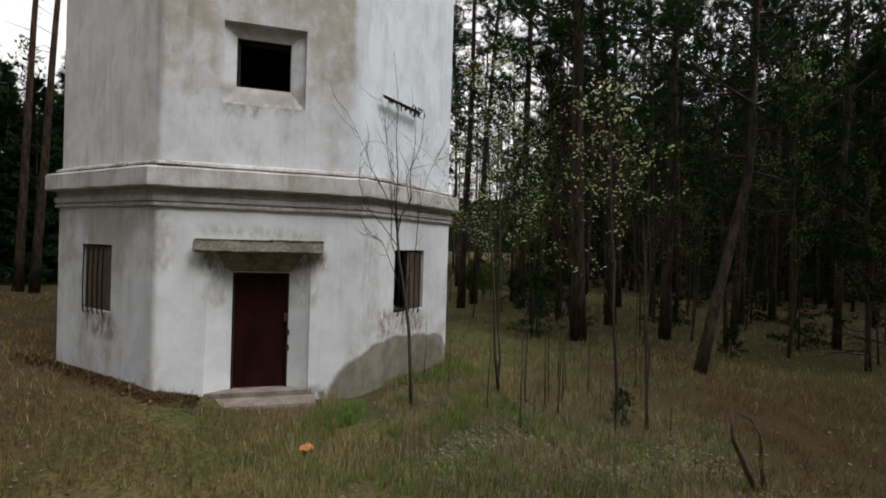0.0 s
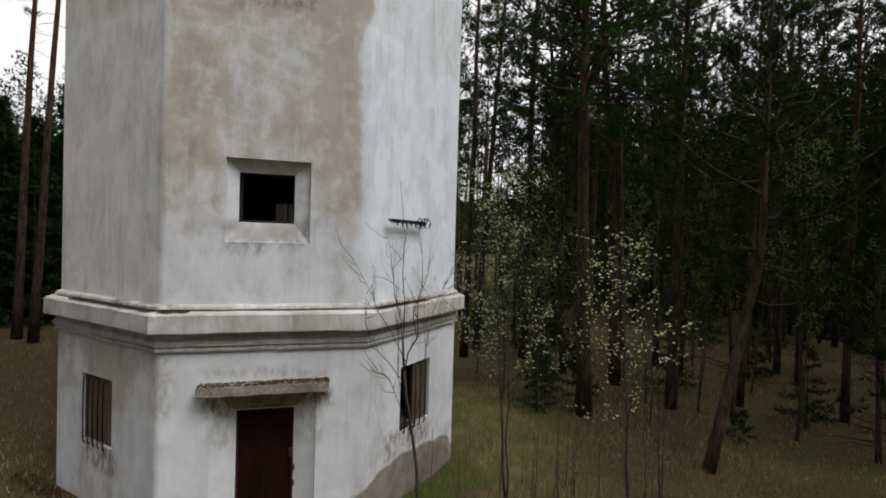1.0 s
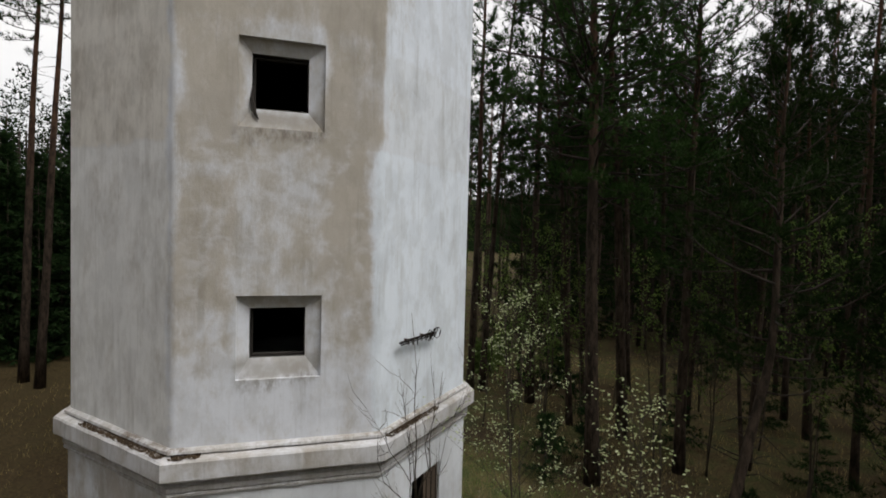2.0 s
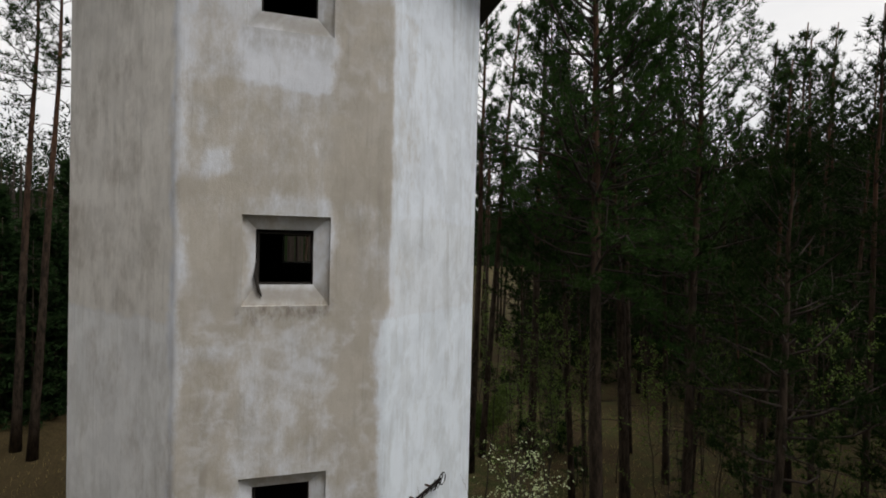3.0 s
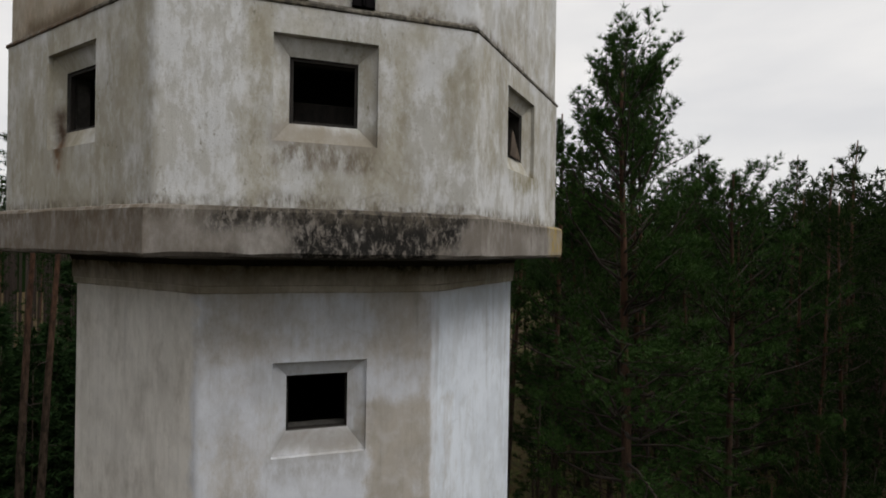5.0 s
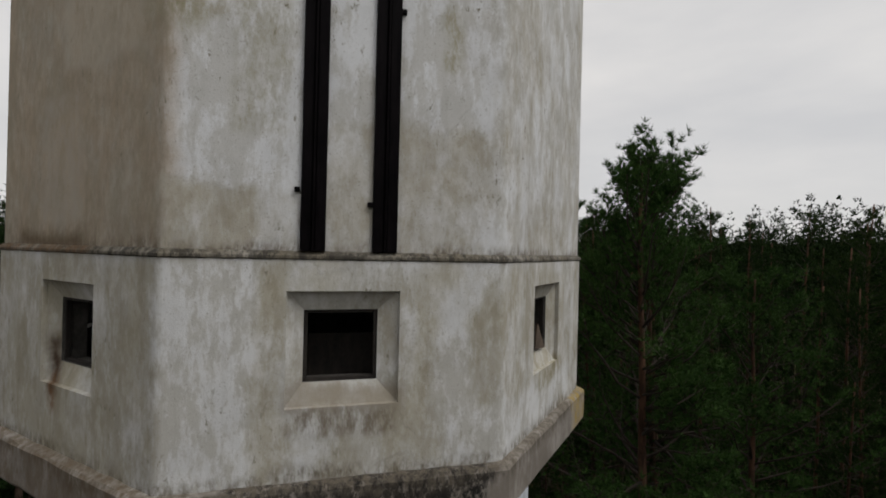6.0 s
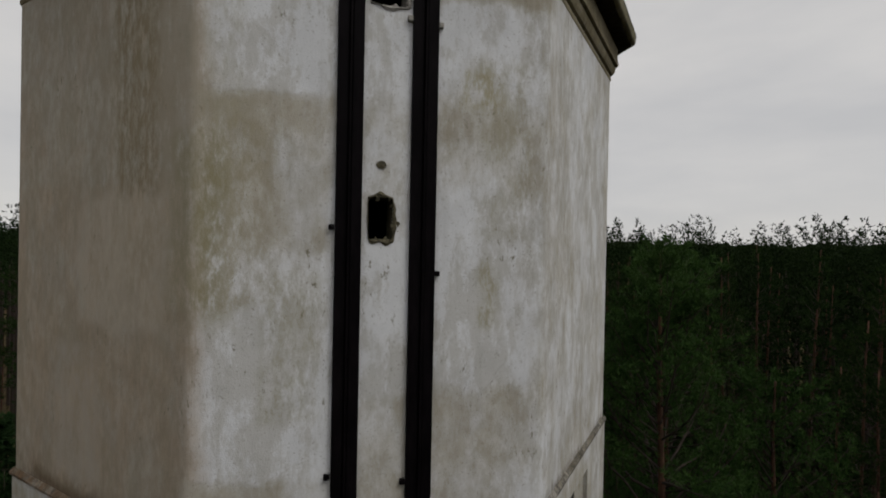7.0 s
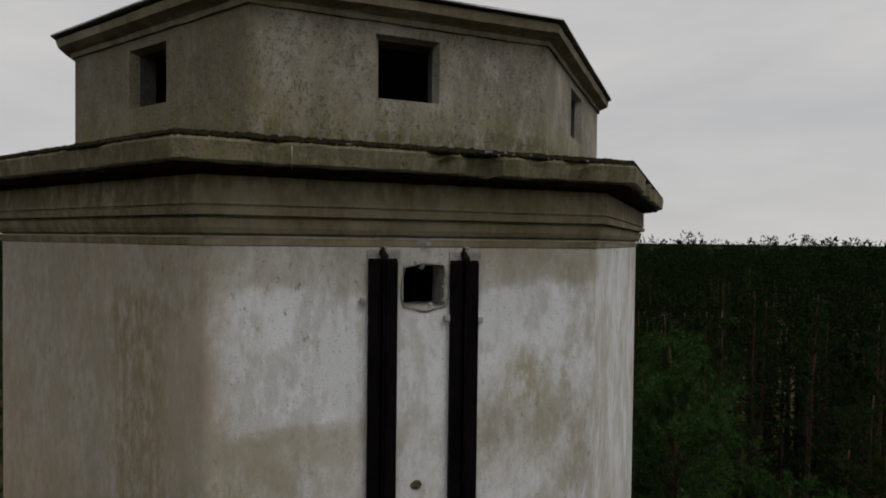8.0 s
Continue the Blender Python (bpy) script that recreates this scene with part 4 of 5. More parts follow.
# ---- ground ----
def forest_floor():
    n = Nodes("forest_floor")
    big = n.noise(0.16, 5.0, 0.6)
    mid = n.noise(1.1, 7.0, 0.65)
    fine = n.noise(14.0, 6.0, 0.7)
    speck = n.noise(60.0, 3.0, 0.7)
    dry = n.mix(n.ramp(fine, 0.35, 0.65), (0.075, 0.060, 0.026), (0.19, 0.158, 0.074))
    green = n.mix(n.ramp(fine, 0.35, 0.65), (0.035, 0.048, 0.014), (0.085, 0.105, 0.035))
    litter = n.mix(n.ramp(speck, 0.35, 0.65), (0.030, 0.022, 0.013), (0.085, 0.062, 0.036))
    col = n.mix(n.ramp(mid, 0.38, 0.60), dry, green)
    col = n.mix(n.ramp(big, 0.45, 0.62), col, litter)
    x, y, z = n.xyz(n.warp(n.pos, 0.5, 2.0))
    near = n.math("MULTIPLY", n.ramp(x, 3.0, 9.0, 1.0, 0.0), n.ramp(y, -16.0, -9.0))
    near = n.math("MULTIPLY", near, n.math("MULTIPLY", n.ramp(x, -3.5, -1.0), n.ramp(y, 0.0, 4.0, 1.0, 0.0)))
    col = n.mix(n.math("MULTIPLY", near, 0.35), col, n.mix(mid, dry, green))
    shed = n.math("MAXIMUM", n.ramp(x, -5.0, 1.4, 0.9, 0.0), n.math("MULTIPLY", n.ramp(x, 5.6, 10.0), n.ramp(mid, 0.35, 0.6, 0.9, 0.45)))
    col = n.mix(shed, col, n.mix(n.ramp(fine, 0.35, 0.65), (0.028, 0.019, 0.009), (0.084, 0.059, 0.028)))
    h = n.math("ADD", n.math("MULTIPLY", mid, 0.6), n.math("ADD", n.math("MULTIPLY", fine, 0.3), n.math("MULTIPLY", speck, 0.15)))
    return n.done(col, 0.95, n.bump(h, 0.9, 0.08), spec=0.1)


def ground_height(x, y):
    r = math.hypot(x, y)
    k = min(1.0, max(0.0, (r - 4.5) / 5.0)) * max(0.0, 1.0 - r / 120.0)
    bank = min(1.0, max(0.0, (0.2 - x) / 2.2)) * min(1.0, max(0.0, (9.0 - r) / 4.0))
    return 0.30 * bank * bank * (3 - 2 * bank) + 0.06 * max(0.0, 1.0 - max(0.0, r - 4.2) / 2.0) + k * (0.10 * noise.noise(Vector((x * 0.35, y * 0.35, 0.0))) + 0.05 * noise.noise(Vector((x * 1.3, y * 1.3, 4.0))))


steps = sorted({s * d for s in (-1, 1) for d in [i * 0.5 for i in range(0, 41)] + [22, 25, 29, 34, 40, 50, 65, 90, 140, 260, 600, 1500, 4000]})
gv = [(x, y, ground_height(x, y)) for y in steps for x in steps]
gn = len(steps)
gf = [(j * gn + i, j * gn + i + 1, (j + 1) * gn + i + 1, (j + 1) * gn + i) for j in range(gn - 1) for i in range(gn - 1)]
tagged(new("ground", mesh_of("ground", gv, gf, forest_floor(), True)), "forest floor of dry grass, moss and litter round the tower", "ground", kind="structure")


# ---- plants ----
def plant_material(name, a, b, rough=0.6, scale=0.9, through_light=0.4, spec=0.12):
    n = Nodes(name)
    info = n.add("ShaderNodeObjectInfo").outputs["Random"]
    isl = n.add("ShaderNodeNewGeometry").outputs["Random Per Island"]
    f = n.math("ADD", n.math("MULTIPLY", n.noise(scale, 3.0), 0.5), n.math("MULTIPLY", isl, 0.5))
    col = n.mix(n.ramp(f, 0.2, 0.8), a, b)
    col = n.mix(1.0, col, n.mix(info, (0.78, 0.82, 0.78), (1.15, 1.10, 1.0)), "MULTIPLY")
    mat = n.done(col, rough, spec=spec)
    # light that comes through the leaf
    thin, both = n.add("ShaderNodeBsdfTranslucent"), n.add("ShaderNodeMixShader")
    n.put(thin.inputs["Color"], n.mix(1.0, col, (1.0, 1.1, 0.7), "MULTIPLY"))
    both.inputs[0].default_value = through_light
    n.put(both.inputs[1], n.bsdf.outputs[0])
    n.put(both.inputs[2], thin.outputs[0])
    n.put(n.t.nodes["Material Output"].inputs["Surface"], both.outputs[0])
    return mat


def pine_bark():
    n = Nodes("pine_bark")
    z = n.xyz(n.add("ShaderNodeTexCoord").outputs["Object"])[2]
    v = n.scaled(n.pos, (1.0, 1.0, 0.28))
    f = n.noise(7.0, 7.0, 0.7, v)
    low = n.mix(n.ramp(f, 0.38, 0.62), (0.019, 0.014, 0.010), (0.068, 0.049, 0.035))
    high = n.mix(n.ramp(f, 0.36, 0.64), (0.032, 0.018, 0.012), (0.092, 0.047, 0.028))
    col = n.mix(n.ramp(n.math("ADD", z, n.math("MULTIPLY", n.noise(0.5), 5.0)), 10.0, 18.0), low, high)
    return n.done(col, 0.92, n.bump(f, 0.9, 0.03), spec=0.15)


M_BARK = pine_bark()
# one needle colour in copies: lit near the tower, shaded deeper in
M_NEEDLE = plant_material("pine_needles", (0.0075, 0.0165, 0.0042), (0.027, 0.047, 0.013), 0.85, through_light=0.12, spec=0.05)
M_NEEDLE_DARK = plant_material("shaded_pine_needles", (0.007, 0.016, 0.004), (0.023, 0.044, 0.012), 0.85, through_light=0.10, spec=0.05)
M_NEEDLE_LIGHT = plant_material("lit_pine_needles", (0.016, 0.040, 0.0115), (0.047, 0.090, 0.026), 0.85, through_light=0.15, spec=0.05)
M_SPRUCE = plant_material("young_spruce_needles", (0.011, 0.025, 0.009), (0.025, 0.050, 0.017), 0.85, through_light=0.10, spec=0.05)
M_FRESH = plant_material("fresh_leaves", (0.09, 0.14, 0.035), (0.20, 0.27, 0.08))
M_BLOSSOM = plant_material("pale_spring_leaves", (0.36, 0.43, 0.24), (0.64, 0.68, 0.50), scale=3.0)
M_TWIG = simple("grey_twig_bark", (0.026, 0.020, 0.014), (0.085, 0.068, 0.046), 12.0, 0.9, 0.4, 0.0, (1, 1, 0.3))
M_BOUGH = simple("dark_pine_boughs", (0.014, 0.010, 0.008), (0.050, 0.036, 0.027), 9.0, 0.92, 0.5)
M_DEADWOOD = simple("bare_dead_wood", (0.045, 0.028, 0.016), (0.16, 0.105, 0.062), 10.0, 0.9, 0.5, 0.0, (1, 1, 0.3))
M_GRASS = plant_material("grass_blades", (0.085, 0.145, 0.032), (0.25, 0.33, 0.105), 0.7, 0.6, 0.15)
M_STRAW = plant_material("dry_straw", (0.16, 0.130, 0.062), (0.43, 0.36, 0.205), 0.8, 0.6, 0.15)
M_STALK = simple("dry_stalk", (0.10, 0.080, 0.055), (0.24, 0.20, 0.145), 10.0, 0.9, 0.3)
M_DRIFT = plant_material("brown_litter", (0.030, 0.018, 0.009), (0.095, 0.058, 0.028), 0.9, 2.0, 0.1)
M_WITHERED = plant_material("withered_grass", (0.080, 0.056, 0.026), (0.21, 0.155, 0.080), 0.85, 0.6, 0.12)
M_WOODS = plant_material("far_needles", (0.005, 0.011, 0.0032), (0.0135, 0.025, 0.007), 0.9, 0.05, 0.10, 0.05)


def blades(points, dirs, count, length, width, rng):
    """Narrow triangles that fan out round each point: tufts of needles or leaves."""
    p = np.repeat(np.asarray(points, float), count, 0)
    d = np.repeat(np.asarray(dirs, float), count, 0)
    r = rng.normal(size=p.shape)
    r /= np.linalg.norm(r, axis=1, keepdims=True) + 1e-9
    d = d * 1.15 + r
    d /= np.linalg.norm(d, axis=1, keepdims=True) + 1e-9
    s = np.cross(d, rng.normal(size=p.shape))
    s /= np.linalg.norm(s, axis=1, keepdims=True) + 1e-9
    ln = length * rng.uniform(0.6, 1.25, (len(p), 1))
    w = width * rng.uniform(0.6, 1.3, (len(p), 1))
    v = np.stack([p - s * w * 0.5 + d * ln * 0.05, p + s * w * 0.5 + d * ln * 0.05, p + d * ln], 1).reshape(-1, 3)
    return v


def tri_mesh(name, v, material):
    me = bpy.data.meshes.new(name)
    n = len(v) // 3
    me.vertices.add(len(v))
    me.vertices.foreach_set("co", np.asarray(v, np.float32).ravel())
    me.loops.add(len(v))
    me.loops.foreach_set("vertex_index", np.arange(len(v), dtype=np.int32))
    me.polygons.add(n)
    me.polygons.foreach_set("loop_start", np.arange(0, len(v), 3, dtype=np.int32))
    me.update(calc_edges=True)
    me.materials.append(material)
    return me


def joined(name, pieces, material, smooth=True, second=0):
    """One mesh out of many pieces; those after the first `second` take the second material."""
    verts, faces, idx = [], [], []
    for at, (v, f) in enumerate(pieces):
        o = len(verts)
        verts += v
        faces += [tuple(i + o for i in q) for q in f]
        idx += [1 if second and at >= second else 0] * len(f)
    return mesh_of(name, verts, faces, material, smooth, idx if second else None)


def pine(seed, height=23.0, start=0.5, spread=2.6, girth=0.19, boughs=46, tuft=9, blade=(0.25, 0.028), bend=(0, 0), twigs=4, name="pine_tree", label="", taper=0.50, needles=None, kink=0.0):
    """A Scots pine: bare lower trunk with dead stubs, orange bark above, irregular tufted crown."""
    rng = np.random.default_rng(seed)
    tree = thing(name, label or "tall Scots pine with a bare trunk and tufted crown", "tree", group="pines of the wood")
    wob = rng.normal(0, 0.10, (12, 2)).cumsum(0) * 0.55
    ts = np.linspace(0, 1, 12)
    height *= 0.955
    path = [Vector((bend[0] * t + wob[i, 0] * t + kink * min(1.0, height * t / 4.6), bend[1] * t + wob[i, 1] * t, height * t)) for i, t in enumerate(ts)]
    path[0].z = -0.25
    rad = [girth * (1.0 - 0.90 * t) ** 0.85 * (1.25 if i == 0 else 1.0) + 0.006 for i, t in enumerate(ts)]
    wood = [tube(path, rad, 9)]

    def on_trunk(t):
        f = min(10.999, max(0.0, t * 11))
        i = int(f)
        return path[i].lerp(path[i + 1], f - i), rad[i] * (1 - f + i) + rad[i + 1] * (f - i)

    pts, dirs = [], []
    lobe = rng.uniform(0.75, 1.2, 7)
    for b in range(boughs):
        c = ((b + rng.uniform(0, 1)) / boughs) ** 0.9
        t = start + (0.965 - start) * c
        base, r = on_trunk(t)
        ang = rng.uniform(0, 2 * math.pi)
        shape = (1.0 - c) ** taper * min(1.0, 0.45 + 2.2 * c) + 0.10
        ln = spread * shape * rng.uniform(0.6, 1.2) * lobe[int(ang / (2 * math.pi) * 7) % 7]
        rise = -0.10 + 0.75 * c + 0.9 * c ** 3 + rng.normal(0, 0.16)
        d = Vector((math.cos(ang), math.sin(ang), rise)).normalized()
        p = [base]
        for s in range(1, 5):
            p.append(p[-1] + d * (ln / 4))
            d = (d + Vector(rng.normal(0, 0.18, 3)) + Vector((0, 0, 0.13))).normalized()
        rr = min(r * 0.5, 0.009 + 0.011 * ln)
        wood.append(tube(p, [rr, rr * 0.8, rr * 0.6, rr * 0.4, rr * 0.2], 4))
        across = d.cross(Vector((0, 0, 1))).normalized()
        # side shoots in a flat spray, each a row of needle tufts
        for s in range(twigs + int(ln * 2.0)):
            f = rng.uniform(0.22, 1.0)
            i = min(3, int(f * 4))
            o = p[i].lerp(p[i + 1], f * 4 - i)
            side = (d * 0.75 + across * (1 if s % 2 else -1) * rng.uniform(0.3, 1.0) + Vector(rng.normal(0, 0.16, 3)) + Vector((0, 0, 0.14 + 0.5 * c))).normalized()
            tl = (0.38 * ln * (1.15 - f) + 0.14) * rng.uniform(0.7, 1.25)
            e = o + side * tl
            if s % 3 == 0:
                wood.append(tube([o, e], [rr * 0.3, rr * 0.12], 3))
            for k in range(3):
                g = o.lerp(e, 0.35 + 0.325 * k)
                pts.append(g + Vector(rng.normal(0, 0.03, 3)))
                dirs.append((side + Vector((0, 0, 0.30))).normalized())
        pts.append(p[4])
        dirs.append(d)
    for b in range(14):
        t = rng.uniform(min(0.16, start * 0.5), start)
        base, r = on_trunk(t)
        ang = rng.uniform(0, 2 * math.pi)
        d = Vector((math.cos(ang), math.sin(ang), rng.uniform(-0.35, 0.3)))
        ln = rng.uniform(0.3, 1.5)
        mid = base + d * ln * 0.5 + Vector((0, 0, rng.uniform(-0.1, 0.1)))
        wood.append(tube([base, mid, base + d * ln + Vector((0, 0, rng.uniform(-0.3, 0.15)))], [0.018, 0.012, 0.004], 3))
    part("trunk", joined("trunk", wood, [M_BARK, M_BOUGH], second=1), None, tree, "scaly trunk, orange towards the top")
    part("crown", tri_mesh("crown", blades(pts, dirs, tuft, blade[0], blade[1], rng), needles or M_NEEDLE), None, tree, "green needle tufts")
    return tree


def spruce(seed, height, spread, name="young_spruce", label="bushy dark green young spruce in the undergrowth", group="young spruces", density=17, blade=(0.20, 0.030), tuft=9, fork=0.04):
    """A young spruce with boughs down to the ground."""
    rng = np.random.default_rng(seed)
    tree = thing(name, label, "tree", group=group)
    girth = 0.028 + 0.004 * height
    wood = [tube([(0, 0, -0.1), (0.02, 0, height * 0.5), (0, 0.02, height)], [girth, girth * 0.6, 0.005], 6)]
    pts, dirs = [], []
    for b in range(int(density * height)):
        c = rng.uniform(fork, 0.97)
        ang = rng.uniform(0, 2 * math.pi)
        ln = spread * (1 - c) ** 0.8 * rng.uniform(0.6, 1.15) + 0.08
        d = Vector((math.cos(ang), math.sin(ang), 0.25 - 0.35 * (1 - c)))
        base = Vector((0, 0, c * height))
        e = base + d * ln
        wood.append(tube([base, e], [0.010, 0.003], 3))
        for k in range(6):
            g = base.lerp(e, 0.2 + 0.16 * k)
            pts.append(g + Vector(rng.normal(0, 0.04, 3)))
            dirs.append(d.normalized())
    part("trunk", joined("trunk", wood, M_TWIG), None, tree)
    part("crown", tri_mesh("crown", blades(pts, dirs, tuft, *blade, rng), M_SPRUCE), None, tree)
    return tree


def sapling(seed, stems, height, name, label, category, leaf=None, leaves=0, leaf_size=(0.09, 0.06), leaf_from=0.45, radius=0.03, fork=0.45, whips=10, group="", sway=0.02):
    """A thin young tree: leaning stems that fork into whippy twigs, and its leaves where it has any."""
    rng = np.random.default_rng(seed)
    tree = thing(name, label, category, group=group)
    pts, dirs = [], []
    for s in range(stems):
        wood = []
        h = height * rng.uniform(0.82, 1.0) if s else height
        lean = Vector((rng.normal(0, 0.10), rng.normal(0, 0.10), 0))
        p = [Vector((rng.normal(0, 0.03), rng.normal(0, 0.03), -0.15))]
        for i in range(1, 9):
            t = i / 8
            p.append(Vector((lean.x * t * h * 0.5 + rng.normal(0, sway * h / 4), lean.y * t * h * 0.5 + rng.normal(0, sway * h / 4), h * t)))
        r = radius * (1.0 if s == 0 else 0.7)
        wood.append(tube(p, [r * (1 - 0.88 * i / 8) for i in range(9)], 7))
        for w in range(whips):
            f = (fork + (0.96 - fork) * rng.uniform(0, 1)) * 8
            i = min(7, int(f))
            o = p[i].lerp(p[i + 1], f - i)
            ang = rng.uniform(0, 2 * math.pi)
            d = Vector((math.cos(ang) * 0.75, math.sin(ang) * 0.75, 1.0)).normalized()
            ln = h * rng.uniform(0.10, 0.32) * (1.15 - f / 8)+ 0.15
            q = [o]
            for k in range(4):
                d = (d + Vector(rng.normal(0, 0.13, 3)) + Vector((0, 0, 0.06))).normalized()
                q.append(q[-1] + d * ln / 4 * 1.6)
            rr = r * 0.22
            wood.append(tube(q, [rr, rr * 0.8, rr * 0.6, rr * 0.4, rr * 0.2], 4))
            for k in range(3):
                a = rng.uniform(0.3, 0.9) * 4
                j = min(3, int(a))
                b = q[j].lerp(q[j + 1], a - j)
                e = b + (d + Vector(rng.normal(0, 0.5, 3))).normalized() * ln * 0.35
                wood.append(tube([b, e], [rr * 0.35, rr * 0.12], 3))
                for z in range(leaves):
                    g = b.lerp(e, rng.uniform(0.1, 1.0)) if z % 2 else q[j].lerp(q[min(4, j + 1)], rng.uniform(0, 1))
                    if g.z > leaf_from * h:
                        pts.append(g + Vector(rng.normal(0, 0.05, 3)))
                        dirs.append(Vector((0, 0, 0.3)))
        part("stem", joined("stem", wood, M_TWIG), None, tree)
    if leaf and pts:
        part("leaves", tri_mesh("leaves", blades(pts, dirs, 3, leaf_size[0], leaf_size[1], rng), leaf), None, tree)
    return tree


def upright(x, y, turn=0.0, size=1.0, z=None):
    return pose(x, y, ground_height(x, y) if z is None else z, 0, 0, turn) @ Matrix.Scale(size, 4)


# trees that stand singly near the tower
for args, spot in (
    (dict(seed=11, needles=M_NEEDLE_LIGHT, taper=0.34, height=23.3, start=0.38, spread=4.2, girth=0.22, boughs=120, bend=(-0.7, 0.6), twigs=12, tuft=17, blade=(0.19, 0.022), label="tall Scots pine with a thick trunk near the tower"), (8.95, 0.55)),
    (dict(seed=12, needles=M_NEEDLE_LIGHT, height=23.8, start=0.42, spread=2.3, girth=0.17, boughs=60, bend=(0.9, 1.4), twigs=6), (7.55, 8.3)),
    (dict(seed=13, needles=M_NEEDLE_LIGHT, height=23.5, start=0.44, spread=2.2, girth=0.16, boughs=60, bend=(1.2, 0.8), twigs=6), (8.6, 9.6)),
    (dict(seed=14, height=13.5, start=0.30, spread=3.0, girth=0.125, boughs=54, bend=(0.5, 0.3), kink=1.15, twigs=8, tuft=14, blade=(0.18, 0.018), label="leaning Scots pine with a crooked trunk"), (9.75, -3.4)),
    (dict(seed=15, height=25.5, start=0.66, spread=2.6, girth=0.20, boughs=40, bend=(0.5, 0.6), label="very tall bare-trunked pine with a high thin crown"), (-12.75, 15.1)),
    (dict(seed=16, height=25.0, start=0.68, spread=2.4, girth=0.19, boughs=38, bend=(0.9, 0.4), label="very tall bare-trunked pine with a high thin crown"), (-11.5, 13.8)),
    (dict(seed=17, needles=M_NEEDLE_LIGHT, height=23.9, start=0.42, spread=4.2, girth=0.20, taper=0.32, boughs=90, bend=(-1.2, 0.2), twigs=11, tuft=16, blade=(0.19, 0.022)), (12.0, 3.3)),
    (dict(seed=19, needles=M_NEEDLE_LIGHT, height=20.0, start=0.34, spread=3.6, girth=0.17, taper=0.36, boughs=80, bend=(0.3, 0.4), twigs=10, tuft=14, blade=(0.19, 0.022)), (12.2, 0.6)),
    (dict(seed=18, needles=M_NEEDLE_LIGHT, height=23.6, start=0.45, spread=2.6, girth=0.20, boughs=54, twigs=8, tuft=12, blade=(0.20, 0.022)), (10.2, 7.6)),
):
    t = pine(**args)
    t.matrix_world = upright(*spot)

# the wood: a few kinds of pine, each set out many times
kinds = [pine(31, 23.2, 0.48, 2.5, 0.14, 56, bend=(0.8, 0.2), tuft=6, blade=(0.25, 0.034)), pine(32, 21.5, 0.44, 2.7, 0.13, 62, bend=(-0.7, 0.4), tuft=6, blade=(0.25, 0.034)), pine(33, 24.0, 0.54, 2.3, 0.15, 50, bend=(0.2, -0.9), tuft=6, blade=(0.25, 0.034)), pine(34, 19.0, 0.40, 3.1, 0.12, 64, bend=(0.9, -0.5), tuft=6, blade=(0.25, 0.034)), pine(35, 14.0, 0.26, 2.9, 0.09, 60, bend=(0.5, 0.6), tuft=6, blade=(0.25, 0.034)), pine(36, 8.5, 0.10, 1.7, 0.06, 44, bend=(-0.3, 0.2), twigs=4)]
HEIGHTS = [23.2, 21.5, 24.0, 19.0, 14.0, 8.5]
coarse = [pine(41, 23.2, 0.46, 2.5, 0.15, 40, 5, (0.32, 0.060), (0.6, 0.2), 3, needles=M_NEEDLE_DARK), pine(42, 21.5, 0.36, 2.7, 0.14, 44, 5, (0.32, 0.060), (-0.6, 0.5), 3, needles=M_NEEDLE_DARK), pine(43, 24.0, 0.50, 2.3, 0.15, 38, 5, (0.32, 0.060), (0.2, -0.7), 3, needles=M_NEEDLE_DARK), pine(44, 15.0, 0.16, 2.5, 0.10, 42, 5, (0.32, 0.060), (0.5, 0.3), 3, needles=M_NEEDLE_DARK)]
COARSE_HEIGHTS = [23.2, 21.5, 24.0, 15.0]
KNOWN = [(8.95, 0.55), (7.55, 8.3), (8.6, 9.6), (9.75, -3.4), (-12.3, 15.0), (-11.05, 13.6), (12.4, 3.3), (10.2, 7.6), (12.2, 0.6)]
FIXED = [(19.0, 1.6), (16.9, -1.5), (16.0, 8.4), (15.6, 5.4), (22.0, 11.0), (26.6, 7.3), (30.2, 13.3), (13.6, 10.2), (17.5, 2.6), (23.0, -3.0), (20.5, -6.5), (14.6, 0.2), (13.2, -0.9), (15.5, 3.9), (12.4, 6.6), (18.3, -3.8), (11.0, 10.4)]
FIXED_HEIGHTS = [19.5, 18.5, 24.0, 21.0, 23.6, 23.7, 24.2, 23.0, 19.6, 20.0, 19.0, 17.0, 10.5, 14.5, 14.0, 13.0, 13.5]
rng = random.Random(5)


def open_ground(x, y):
    r, bearing = math.hypot(x, y + 12), math.degrees(math.atan2(x, y + 12))
    if math.hypot(x, y) < 10.5 or (x < 13.5 and y < 4.0 and x > -14.5 and y > -34):
        return True
    if -27.5 < bearing < -10 and r < 36:
        return True
    return x < 8.5 and y < 13.0 and x > -15.5 and y > -30


spots = list(FIXED)
tries = 0
while len(spots) < 212 and tries < 40000:
    tries += 1
    far = rng.random() < 0.10
    # bearings far to the left lie out of view, added to shade the ground
    bearing = radians(rng.uniform(-180, 180) if far else rng.uniform(6, 66) if rng.random() < 0.78 else rng.uniform(-75, -14))
    r = 13 + 56 * rng.random() ** 0.80
    x, y = r * math.sin(bearing), -12 + r * math.cos(bearing)
    if open_ground(x, y):
        continue
    if 8 < math.degrees(bearing) < 62 and r > 21 and rng.random() < (0.55 if math.degrees(bearing) < 27 else 0.45):
        continue
    gap = 2.1 if r < 40 else 2.7
    if any((x - a) ** 2 + (y - b) ** 2 < gap * gap for a, b in spots + KNOWN):
        continue
    spots.append((x, y))
first = {}
